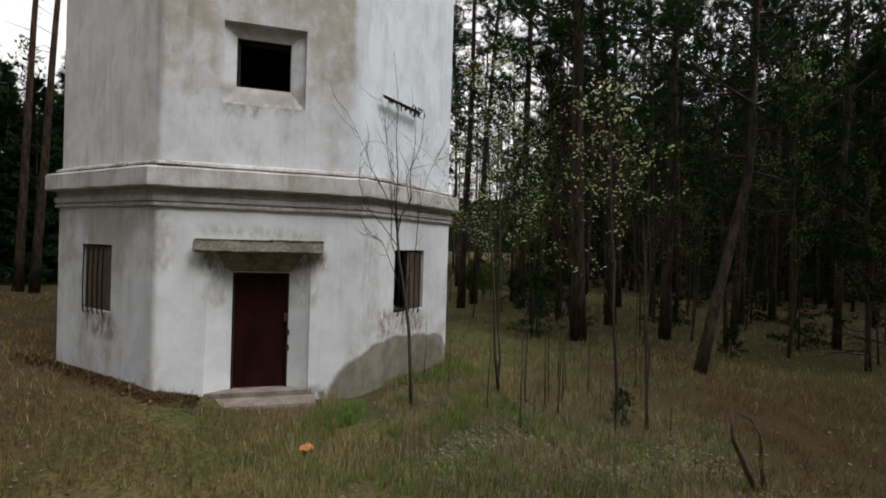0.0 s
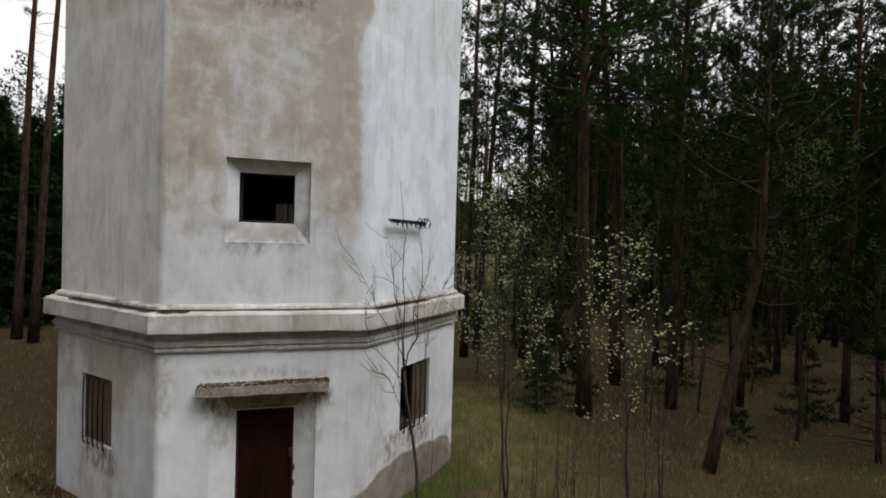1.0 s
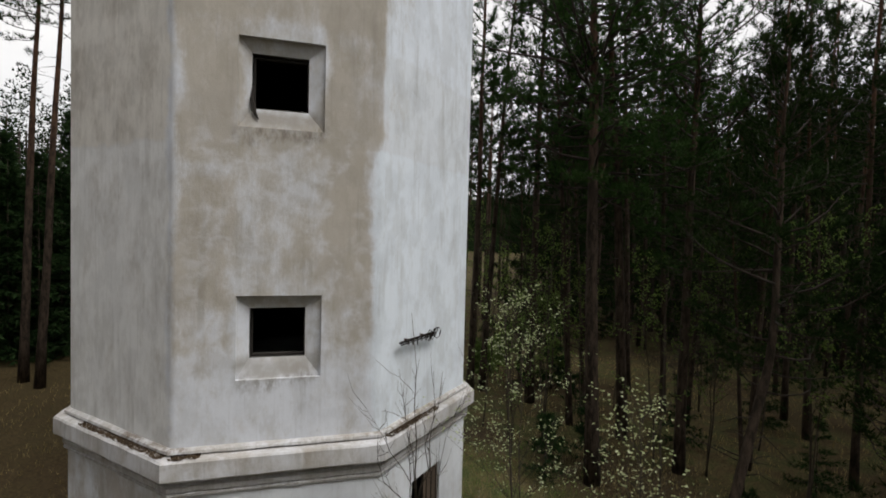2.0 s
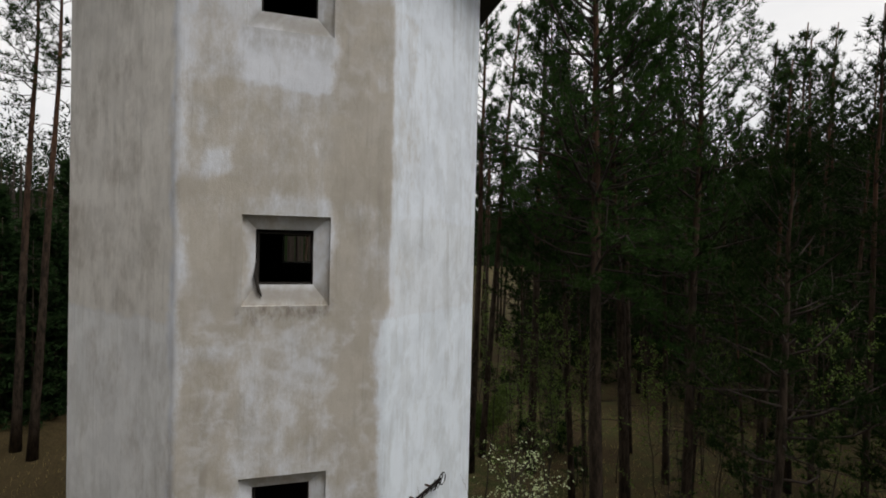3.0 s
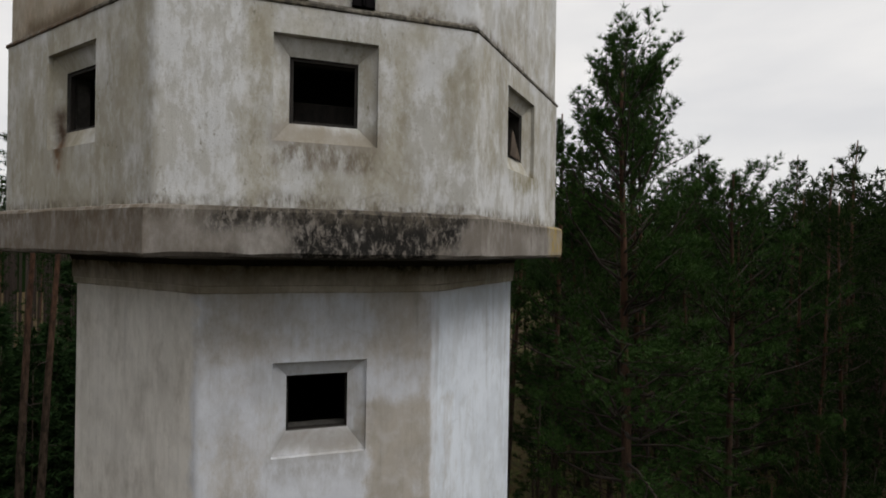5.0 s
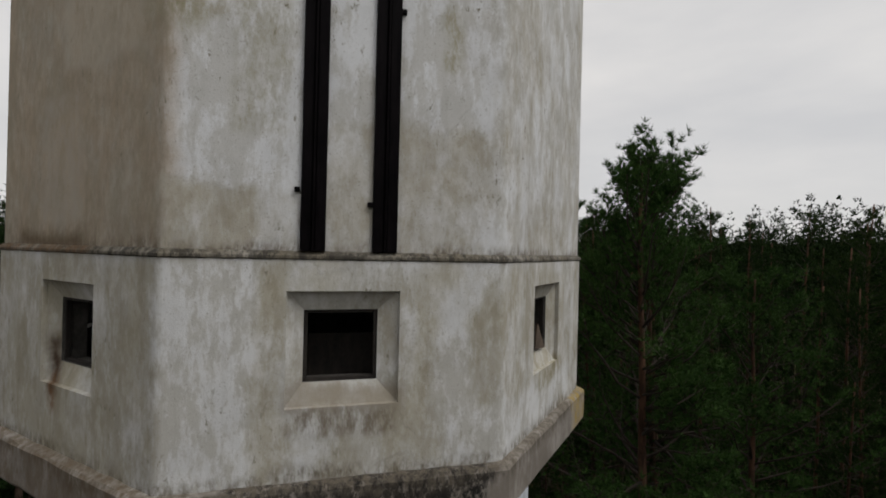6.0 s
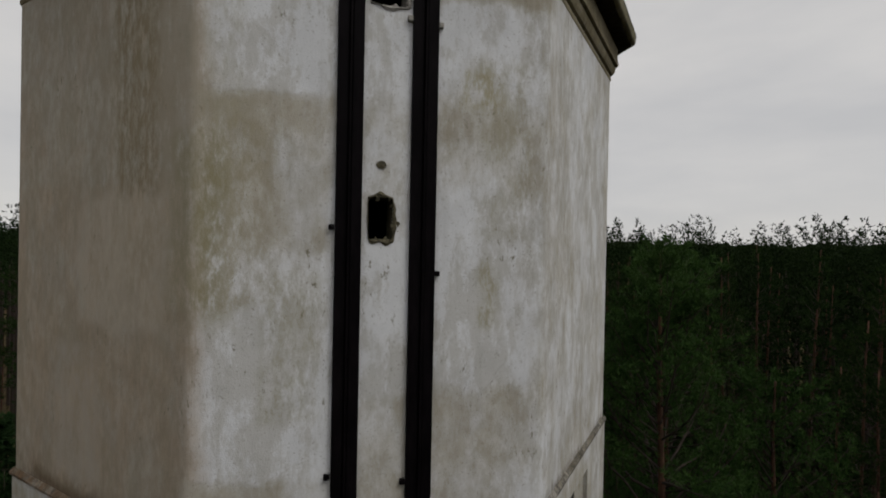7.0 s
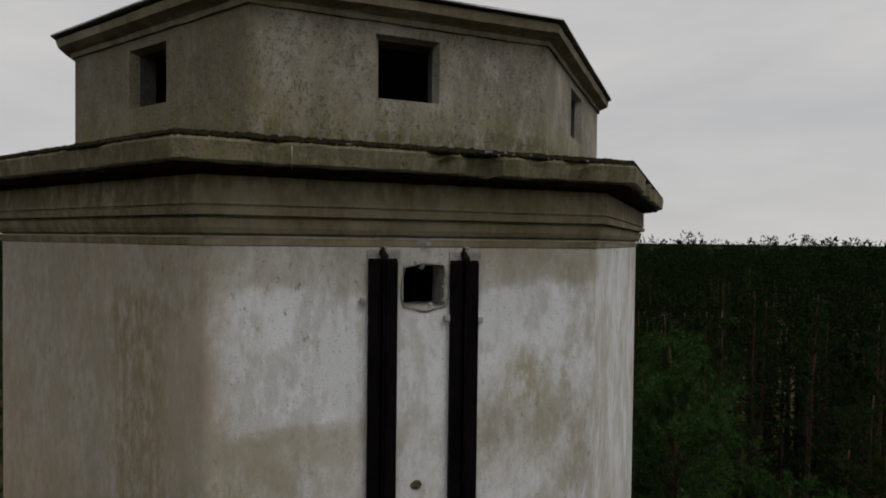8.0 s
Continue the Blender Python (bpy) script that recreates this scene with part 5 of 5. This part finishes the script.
for i, (x, y) in enumerate(spots):
    r, bearing = math.hypot(x, y + 11), math.degrees(math.atan2(x, y + 11))
    left = -50 < bearing < -8
    if r > 34 or not -5 < bearing < 70:
        j = 3 if left and rng.random() < 0.7 else rng.randrange(3)
        k, high = coarse[j], COARSE_HEIGHTS[j]
    else:
        j = rng.randrange(6) if i >= len(FIXED) else i % 3 if i < 12 else 3 + i % 2
        k, high = kinds[j], HEIGHTS[j]
    size = rng.uniform(0.90, 1.06) * (0.74 if left else 1.0)
    if bearing > 24 and r < 45:
        size = min(size, (17.6 + 0.145 * r) / high)
    if i < len(FIXED):
        size = FIXED_HEIGHTS[i] / high
    m = upright(x, y, rng.uniform(0, 360), size)
    if k.name not in first:
        first[k.name] = True
        k.matrix_world = m
    else:
        copy_thing(k, m).scale = (size, size, size)

# understory: half-grown pines that close the wood below the crowns
low_rng = random.Random(77)
low_kinds = [pine(46, 13.0, 0.12, 2.6, 0.09, 40, 4, (0.36, 0.075), (0.4, 0.2), 2, name="half_grown_pine", label="half-grown dark pine with boughs near the ground", needles=M_NEEDLE_DARK), pine(47, 10.0, 0.08, 2.4, 0.08, 36, 4, (0.36, 0.075), (-0.3, 0.3), 2, name="half_grown_pine", label="half-grown dark pine with boughs near the ground", needles=M_NEEDLE_DARK)]
low_spots = []
while len(low_spots) < 60:
    b, r = radians(low_rng.uniform(26, 64)), 33 + 20 * low_rng.random() ** 1.3
    x, y = r * math.sin(b), -12 + r * math.cos(b)
    if all((x - p) ** 2 + (y - q) ** 2 > 3.2 for p, q in low_spots):
        low_spots.append((x, y))
for i, (x, y) in enumerate(low_spots):
    size = low_rng.uniform(0.75, 1.15)
    m = upright(x, y, low_rng.uniform(0, 360), size)
    if i < 2:
        low_kinds[i].matrix_world = m
    else:
        copy_thing(low_kinds[i % 2], m).scale = (size, size, size)

# the wood continued unseen beside and behind the clearing, added for its shade
shade_kind = pine(48, 25.5, 0.26, 3.4, 0.17, 26, 5, (0.6, 0.22), (0.4, -0.3), 1, needles=M_NEEDLE_DARK)
shade_spots = []
while len(shade_spots) < 150:
    b, r = radians(low_rng.uniform(64, 322)), 10 + 34 * low_rng.random()
    x, y = r * math.sin(b), -12 + r * math.cos(b)
    if math.hypot(x, y) > 22 and (x > 16 or x < -15 or y < -21) and all((x - p) ** 2 + (y - q) ** 2 > 6.0 for p, q in shade_spots):
        shade_spots.append((x, y))
for i, (x, y) in enumerate(shade_spots):
    size = low_rng.uniform(0.85, 1.08)
    m = upright(x, y, low_rng.uniform(0, 360), size)
    if i == 0:
        shade_kind.matrix_world = m
    else:
        copy_thing(shade_kind, m).scale = (size, size, size)

# dense young spruces behind the two tall bare pines
thicket = [spruce(56, 12.5, 2.3, "half_grown_spruce", "half-grown dark spruce in a dense thicket", "spruce thicket", 15, (0.42, 0.10), 6, 0.02), spruce(57, 10.5, 2.1, "half_grown_spruce", "half-grown dark spruce in a dense thicket", "spruce thicket", 15, (0.42, 0.10), 6, 0.02)]
i = 0
for row in range(3):
    for b in range(9):
        bearing, r = radians(-16 - 2.1 * b - 0.8 * row + low_rng.uniform(-0.5, 0.5)), 35 + 3.4 * row + low_rng.uniform(-1.2, 1.2)
        size = low_rng.uniform(0.88, 1.12) * (1.0 + 0.06 * row)
        m = upright(r * math.sin(bearing), -12 + r * math.cos(bearing), low_rng.uniform(0, 360), size)
        if i < 2:
            thicket[i].matrix_world = m
        else:
            copy_thing(thicket[i % 2], m).scale = (size, size, size)
        i += 1

# far woods, past the trees that can be told apart
far_rng = np.random.default_rng(9)
woodv, woodf = [], []
verts_far = []
for i in range(4890):
    b = far_rng.uniform(-math.pi * 0.42, math.pi * 0.47) if i % 6 else far_rng.uniform(-math.pi, math.pi)
    r = 72 + 300 * far_rng.uniform(0, 1) ** 1.25
    h = far_rng.uniform(22.5, 28.0)
    if i >= 4700:
        b, r, h = far_rng.uniform(0.50, 1.12), 40 + 32 * far_rng.uniform(0, 1) ** 0.7, far_rng.uniform(18.5, 22.5)
    x, y = r * math.sin(b), -12 + r * math.cos(b)
    if r < 160 and 0.12 < b < 0.50:
        continue
    crown = h * far_rng.uniform(0.40, 0.55)
    n = 150 if r < 72 else 100 if r < 115 else 62 if r < 180 else 40
    c = far_rng.uniform(0, 1, n) ** 0.85
    a = far_rng.uniform(0, 2 * math.pi, n)
    rad = 2.3 * (1 - c) ** 0.6 * far_rng.uniform(0.3, 1.05, n) + 0.05
    p = np.stack([x + rad * np.cos(a), y + rad * np.sin(a), h - crown + crown * c], 1)
    d = np.stack([np.cos(a) * 0.6, np.sin(a) * 0.6, 0.4 + 0.6 * c], 1)
    s = 0.42 if r < 72 else 0.48 if r < 115 else 0.60 if r < 180 else 0.72
    verts_far.append(blades(p, d, 2, 1.05 * s, 0.42 * s, far_rng))
    if r < 150:
        o = len(woodv)
        g = 0.15
        for zz, gg in ((0.0, g), (h * 0.7, g * 0.5)):
            woodv += [(x - gg, y - gg, zz), (x + gg, y - gg, zz), (x + gg, y + gg, zz), (x - gg, y + gg, zz)]
        woodf += [(o + q, o + (q + 1) % 4, o + 4 + (q + 1) % 4, o + 4 + q) for q in range(4)]
woods = thing("far_woods", "dense dark pine forest out to the horizon", "forest", kind="stuff")
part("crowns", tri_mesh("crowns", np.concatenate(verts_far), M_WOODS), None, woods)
part("trunks", mesh_of("trunks", woodv, woodf, M_BOUGH), None, woods)

# the closed canopy beyond, down to the horizon
cv, cf = [], []
rings = [200 * 1.045 ** i for i in range(68)]
seg = 300
for i, r in enumerate(rings):
    for j in range(seg):
        b = 2 * math.pi * j / seg
        z = 21.5 + far_rng.uniform(0, 5.0) if i else 0.0
        cv.append((r * math.sin(b), r * math.cos(b), z))
for i in range(len(rings) - 1):
    for j in range(seg):
        q = (j + 1) % seg
        cf.append((i * seg + j, i * seg + q, (i + 1) * seg + q, (i + 1) * seg + j))
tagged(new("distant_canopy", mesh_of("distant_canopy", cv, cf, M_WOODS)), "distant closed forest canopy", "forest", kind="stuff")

# undergrowth
kinds = [spruce(51, 2.1, 0.75), spruce(52, 1.5, 0.6), spruce(53, 3.0, 0.95)]
bush_spots = [(7.6, 1.1, 0, 1.0), (9.4, 1.6, 0, 0.95), (8.3, 2.1, 1, 1.0), (12.0, -2.2, 1, 0.6), (5.85, -5.9, 1, 0.38), (13.4, 2.0, 2, 0.9), (11.6, 6.0, 0, 0.8), (15.2, -1.6, 2, 0.8), (18.5, 3.0, 2, 1.0), (10.8, 9.6, 1, 1.1)]
for i in range(26):
    b, r = radians(rng.uniform(14, 60)), rng.uniform(24, 52)
    bush_spots.append((r * math.sin(b), -12 + r * math.cos(b), rng.randrange(3), rng.uniform(0.7, 1.5)))
first = {}
for x, y, k, size in bush_spots:
    m = upright(x, y, rng.uniform(0, 360), size)
    if k not in first:
        first[k] = True
        kinds[k].matrix_world = m
    else:
        copy_thing(kinds[k], m).scale = (size, size, size)

bush = sapling(61, 7, 1.9, "leafy_bush", "bush with fresh light green spring leaves", "bush", M_FRESH, 5, (0.12, 0.08), 0.15, 0.014, 0.15, 14, "leafy bushes")
spots2 = [(8.9, 10.6, 1.1), (9.8, 11.5, 0.9), (10.6, 12.4, 1.0), (12.6, 9.2, 0.8), (7.9, 13.5, 1.2), (11.6, 14.0, 1.0), (14.0, 12.5, 0.9)]
for i, (x, y, size) in enumerate(spots2):
    m = upright(x, y, 40 * i, size)
    if i == 0:
        bush.matrix_world = m
    else:
        copy_thing(bush, m).scale = (size, size, size)



def bare_sapling():
    """A crooked stem that forks at head height into long wavering whips."""
    rng = np.random.default_rng(71)
    tree = thing("bare_sapling", "bare forked sapling with long wavering twigs before the wall", "sapling")
    stem = [(2.56, -0.2), (2.54, 0.5), (2.47, 1.4), (2.36, 2.1), (2.27, 2.6), (2.22, 3.05)]
    v, f = tube([(x, -4.53 + 0.02 * math.sin(z * 3), z) for x, z in stem], [0.040, 0.034, 0.029, 0.026, 0.024, 0.021], 8)
    part("stem", mesh_of("stem", v, f, M_TWIG, True), None, tree)
    whips = [((2.22, 3.0), (2.28, 3.35), (2.44, 3.62), (2.40, 4.1), (2.47, 4.62), (2.44, 5.3)),
             ((2.22, 3.05), (2.20, 3.6), (2.21, 4.1), (2.16, 4.7), (2.22, 5.3), (2.16, 6.25)),
             ((2.24, 3.2), (1.95, 3.75), (1.72, 4.1), (1.54, 4.4), (1.27, 4.95)),
             ((2.20, 3.1), (2.15, 3.95), (2.02, 4.35), (1.99, 4.83), (1.86, 5.4)),
             ((2.42, 3.6), (2.36, 4.0), (2.47, 4.25), (2.61, 4.57), (2.78, 5.0)),
             ((2.38, 2.0), (2.58, 2.8), (2.63, 3.4), (2.78, 4.05), (2.98, 4.6)),
             ((2.25, 2.8), (1.95, 3.2), (1.65, 3.5), (1.57, 3.9), (1.55, 4.35)),
             ((2.30, 2.4), (2.16, 2.9), (2.15, 3.4), (2.10, 4.0), (2.05, 4.3)),
             ((2.42, 1.8), (2.2, 2.4), (1.95, 2.9), (1.75, 3.1))]
    for w, line in enumerate(whips):
        dy = rng.normal(0, 0.25)
        p = [Vector((x + rng.normal(0, 0.012) * i, -4.53 + dy * i / len(line), z)) for i, (x, z) in enumerate(line)]
        r = 0.014 if w < 2 else 0.0085
        wood = [tube(p, [r * (1 - 0.8 * i / (len(p) - 1)) for i in range(len(p))], 5)]
        for k in range(10):
            i = rng.integers(1, len(p) - 1)
            o = p[i].lerp(p[i + 1], rng.uniform(0, 1))
            d = (p[i + 1] - p[i]).normalized() + Vector(rng.normal(0, 0.5, 3))
            e = o + d.normalized() * rng.uniform(0.2, 0.55)
            m = o.lerp(e, 0.5) + Vector(rng.normal(0, 0.03, 3))
            wood.append(tube([o, m, e + Vector((0, 0, 0.08))], [0.005, 0.004, 0.002], 3))
        part("whip", joined("whip", wood, M_TWIG), None, tree)


bare_sapling()
s = sapling(72, 2, 6.5, "blossoming_tree", "thin two-stemmed tree with pale opening leaves", "tree", M_BLOSSOM, 6, (0.026, 0.022), 0.36, 0.022, 0.34, 30, sway=0.007)
s.matrix_world = upright(4.37, -4.05, 0) @ Matrix.Diagonal((1.5, 1.5, 1.0, 1.0))
s = sapling(73, 1, 5.3, "blossoming_tree", "thin slanting tree with pale opening leaves", "tree", M_BLOSSOM, 4, (0.025, 0.022), 0.45, 0.022, 0.36, 42, sway=0.007)
s.matrix_world = upright(5.45, -6.3, 60) @ Matrix.Diagonal((1.5, 1.5, 1.0, 1.0))
s = sapling(75, 2, 3.4, "thin_sapling", "thin bare two-stemmed sapling leaning in the grass", "sapling", radius=0.024, fork=0.35, whips=9, sway=0.012)
s.matrix_world = upright(6.04, -6.27, 15)
shoot = sapling(74, 1, 1.9, "thin_shoot", "thin bare upright shoot in the grass", "shoot", radius=0.014, fork=0.6, whips=2, group="bare shoots")
shoot_spots = [(4.7, -4.6), (4.95, -4.9), (5.1, -4.75), (5.25, -5.0), (5.0, -5.3), (4.6, -3.2), (5.6, -4.2), (5.9, -5.2), (5.95, -6.35), (5.7, -6.1), (6.2, -6.6), (6.4, -5.8), (3.8, -5.0), (4.0, -5.9), (5.51, -3.98), (5.86, -4.03), (6.12, -4.45), (6.08, -5.41), (5.18, -3.52), (3.3, -4.3), (6.9, -5.0), (7.4, -4.2), (5.2, -3.0), (6.1, -3.3), (3.2, -2.8)]
for i, (x, y) in enumerate(shoot_spots):
    size = rng.uniform(0.55, 1.15)
    m = upright(x, y, 57 * i, size)
    if i == 0:
        shoot.matrix_world = m
    else:
        copy_thing(shoot, m).scale = (size, size, size)

# slender young broadleaf trees between the pines
slim = [sapling(81, 2, 8.0, "slender_young_tree", "slender young tree with a few fresh light green leaves", "tree", M_FRESH, 7, (0.055, 0.04), 0.30, 0.035, 0.25, 26, "slender young trees"),
        sapling(82, 1, 6.0, "slender_young_tree", "slender young tree with a few fresh light green leaves", "tree", M_FRESH, 7, (0.055, 0.04), 0.25, 0.028, 0.22, 26, "slender young trees"),
        sapling(83, 1, 7.0, "slender_bare_tree", "slender bare young tree with thin twigs", "tree", radius=0.03, fork=0.25, whips=24, group="slender young trees")]
slim_spots = [(6.9, 2.2), (7.6, 4.0), (7.2, 5.6), (8.6, 3.2), (9.6, 5.0), (8.9, 6.6), (10.8, 4.2), (11.6, 1.0), (10.4, -0.6), (12.9, 0.2), (11.2, 8.6), (13.4, 5.8), (9.4, 12.4), (7.8, 10.8), (14.6, 3.4), (13.8, -2.4), (15.4, -3.6), (16.2, 1.2), (12.2, 11.6), (10.4, 15.0), (8.2, 14.6), (17.2, 5.0)]
first = {}
for i, (x, y) in enumerate(slim_spots):
    k, size = i % 3, rng.uniform(0.75, 1.2)
    m = upright(x, y, 71 * i, size)
    if k not in first:
        first[k] = True
        slim[k].matrix_world = m
    else:
        copy_thing(slim[k], m).scale = (size, size, size)

# a forked dead branch in the grass, and an orange scrap
fallen = thing("dead_branch", "forked dead branch sticking up out of the grass", "branch")
v, f = tube([(6.19, -8.2, -0.12), (6.0, -8.18, 0.16), (5.80, -8.22, 0.46), (5.68, -8.2, 0.68), (5.655, -8.21, 0.80), (5.65, -8.2, 0.97)], [0.048, 0.044, 0.036, 0.030, 0.020, 0.012], 8)
part("limb", mesh_of("limb", v, f, M_DEADWOOD, True), None, fallen)
v, f = tube([(6.20, -8.2, 0.0), (6.17, -8.17, 0.27), (6.12, -8.2, 0.55), (6.07, -8.22, 0.71), (5.93, -8.2, 0.89), (5.74, -8.18, 0.98)], [0.034, 0.026, 0.022, 0.018, 0.012, 0.006], 7)
part("side_branch", mesh_of("side_branch", v, f, M_DEADWOOD, True), None, fallen)
v, f = tube([(5.68, -8.2, 0.68), (5.60, -8.22, 0.62), (5.66, -8.2, 0.76)], [0.016, 0.013, 0.006], 6)
part("stub", mesh_of("stub", v, f, M_DEADWOOD, True), None, fallen)
bm = bmesh.new()
bmesh.ops.create_grid(bm, x_segments=6, y_segments=6, size=0.09)
for q in bm.verts:
    q.co = Vector((0.80 + q.co.x, -6.05 + q.co.y, 0.06 + 0.05 * noise.noise(q.co * 14) + 0.02))
bmesh.ops.solidify(bm, geom=list(bm.faces), thickness=0.004)
scrap = part("orange_scrap", bm, simple("orange_plastic", (0.50, 0.17, 0.06), (0.62, 0.25, 0.10), 8.0, 0.5, 0.2), None)
tagged(scrap, "crumpled orange plastic scrap in the grass", "litter")


# grass
def grass(name, label, n, spots, length, width, material, seed):
    r = np.random.default_rng(seed)
    p = []
    for x0, x1, y0, y1, share in spots:
        k = int(n * share)
        p.append(np.stack([r.uniform(x0, x1, k), r.uniform(y0, y1, k)], 1))
    p = np.concatenate(p)
    p += r.normal(0, 0.45, p.shape)
    keep = [i for i, (x, y) in enumerate(p) if max(abs(x), abs(y), (abs(x) + abs(y)) * 0.7071) > 4.0 and not (-0.92 < x < 0.98 and -4.42 < y) and noise.noise(Vector((x * 0.9, y * 0.9, seed))) > (0.0 if seed == 3 else -0.2)]
    p = p[keep]
    z = np.array([ground_height(x, y) for x, y in p])
    base = np.stack([p[:, 0], p[:, 1], z - 0.02], 1)
    up = np.tile([[0.0, 0.0, 2.2]], (len(p), 1))
    tagged(new(name, tri_mesh(name, blades(base, up, 2, length, width, r), material)), label, "grass", kind="stuff")


NEAR = ((0.3, 6.2, -10.0, -3.2, 0.75), (3.6, 11.0, -4.0, 5.0, 0.25))
grass("green_grass", "short green grass tufts before the tower", 30000, ((1.2, 3.6, -4.3, -2.9, 0.16), (2.7, 4.3, -3.6, 0.0, 0.08), (0.9, 3.6, -6.0, -3.9, 0.36), (1.2, 5.0, -8.6, -3.6, 0.28), (3.6, 9.0, -5.0, 4.0, 0.12)), 0.16, 0.014, M_GRASS, 3)
grass("dry_grass", "dry straw-coloured grass of last year", 28000, NEAR, 0.22, 0.010, M_STRAW, 4)
grass("withered_grass", "withered brown grass and litter on the bank", 22000, ((-6.0, 0.6, -10.5, -3.4, 0.50), (-8.0, -3.6, -7.0, 2.0, 0.15), (5.8, 12.0, -9.5, -2.0, 0.35)), 0.17, 0.010, M_WITHERED, 5)
grass("sparse_grass", "sparse dry grass on the shaded ground", 12000, ((-14.0, -2.0, -9.0, 14.0, 0.4), (9.0, 26.0, -8.0, 14.0, 0.6)), 0.20, 0.014, M_STRAW, 6)


# thin dry weed stalks standing in the grass
r = np.random.default_rng(33)
stalks = []
for i in range(210):
    x, y = r.uniform(1.6, 6.4), r.uniform(-8.4, -4.3)
    h, lean = r.uniform(0.25, 0.85), r.normal(0, 0.07, 2)
    o = Vector((x, y, ground_height(x, y) - 0.03))
    p = [o, o + Vector((lean[0] * 0.4, lean[1] * 0.4, h * 0.5)), o + Vector((lean[0], lean[1], h))]
    stalks.append(tube(p, [0.005, 0.004, 0.002], 3))
    for k in range(r.integers(0, 4)):
        b = p[1].lerp(p[2], r.uniform(0, 0.8))
        e = b + Vector((r.normal(0, 0.07), r.normal(0, 0.07), r.uniform(0.05, 0.16)))
        stalks.append(tube([b, e], [0.003, 0.0015], 3))
tagged(new("dry_stalks", joined("dry_stalks", stalks, M_STALK)), "thin grey-brown dry weed stalks standing in the grass", "weeds", kind="stuff")

# brown needles and leaves drifted against the foot of the wall
lv = []
for i in range(5200):
    x = r.uniform(-4.9, -0.9)
    foot = -4.05 if x > -1.66 else -4.05 - (x + 1.66)
    y = foot - abs(r.normal(0, 0.30)) * (0.6 + 0.8 * abs(noise.noise(Vector((x * 1.7, 2.0, 0.0)))))
    c = Vector((x, y, ground_height(x, y) + r.uniform(0.005, 0.05)))
    t, w = r.uniform(0, 6.28), r.uniform(0.014, 0.038)
    a, b = Vector((math.cos(t), math.sin(t), r.normal(0, 0.3))) * w, Vector((-math.sin(t), math.cos(t), r.normal(0, 0.3))) * w * 0.6
    lv += [c - a, c - b, c + a, c - a, c + a, c + b]
tagged(new("leaf_litter", tri_mesh("leaf_litter", np.array([tuple(q) for q in lv]), M_DRIFT)), "dark brown leaf litter drifted against the wall", "leaves", kind="stuff")

# last year's leaves on the ground
r = np.random.default_rng(21)
lv = []
for i in range(7500):
    x, y = (r.uniform(2.2, 6.4), r.uniform(-9.0, -4.2)) if i % 3 else (r.uniform(-7.0, 12.0), r.uniform(-10.0, 2.0))
    if math.hypot(x, y) < 4.45:
        continue
    c = Vector((x, y, ground_height(x, y) + r.uniform(0.01, 0.05)))
    t, w = r.uniform(0, 6.28), r.uniform(0.014, 0.036)
    a, b = Vector((math.cos(t), math.sin(t), r.normal(0, 0.35))) * w, Vector((-math.sin(t), math.cos(t), r.normal(0, 0.35))) * w * 0.7
    lv += [c - a, c - b, c + a, c - a, c + a, c + b]
M_DEAD = plant_material("dead_leaves", (0.105, 0.090, 0.074), (0.31, 0.28, 0.245), 0.85, 2.0)
tagged(new("dead_leaves", tri_mesh("dead_leaves", np.array([tuple(q) for q in lv]), M_DEAD)), "pale dead leaves scattered over the grass", "leaves", kind="stuff")
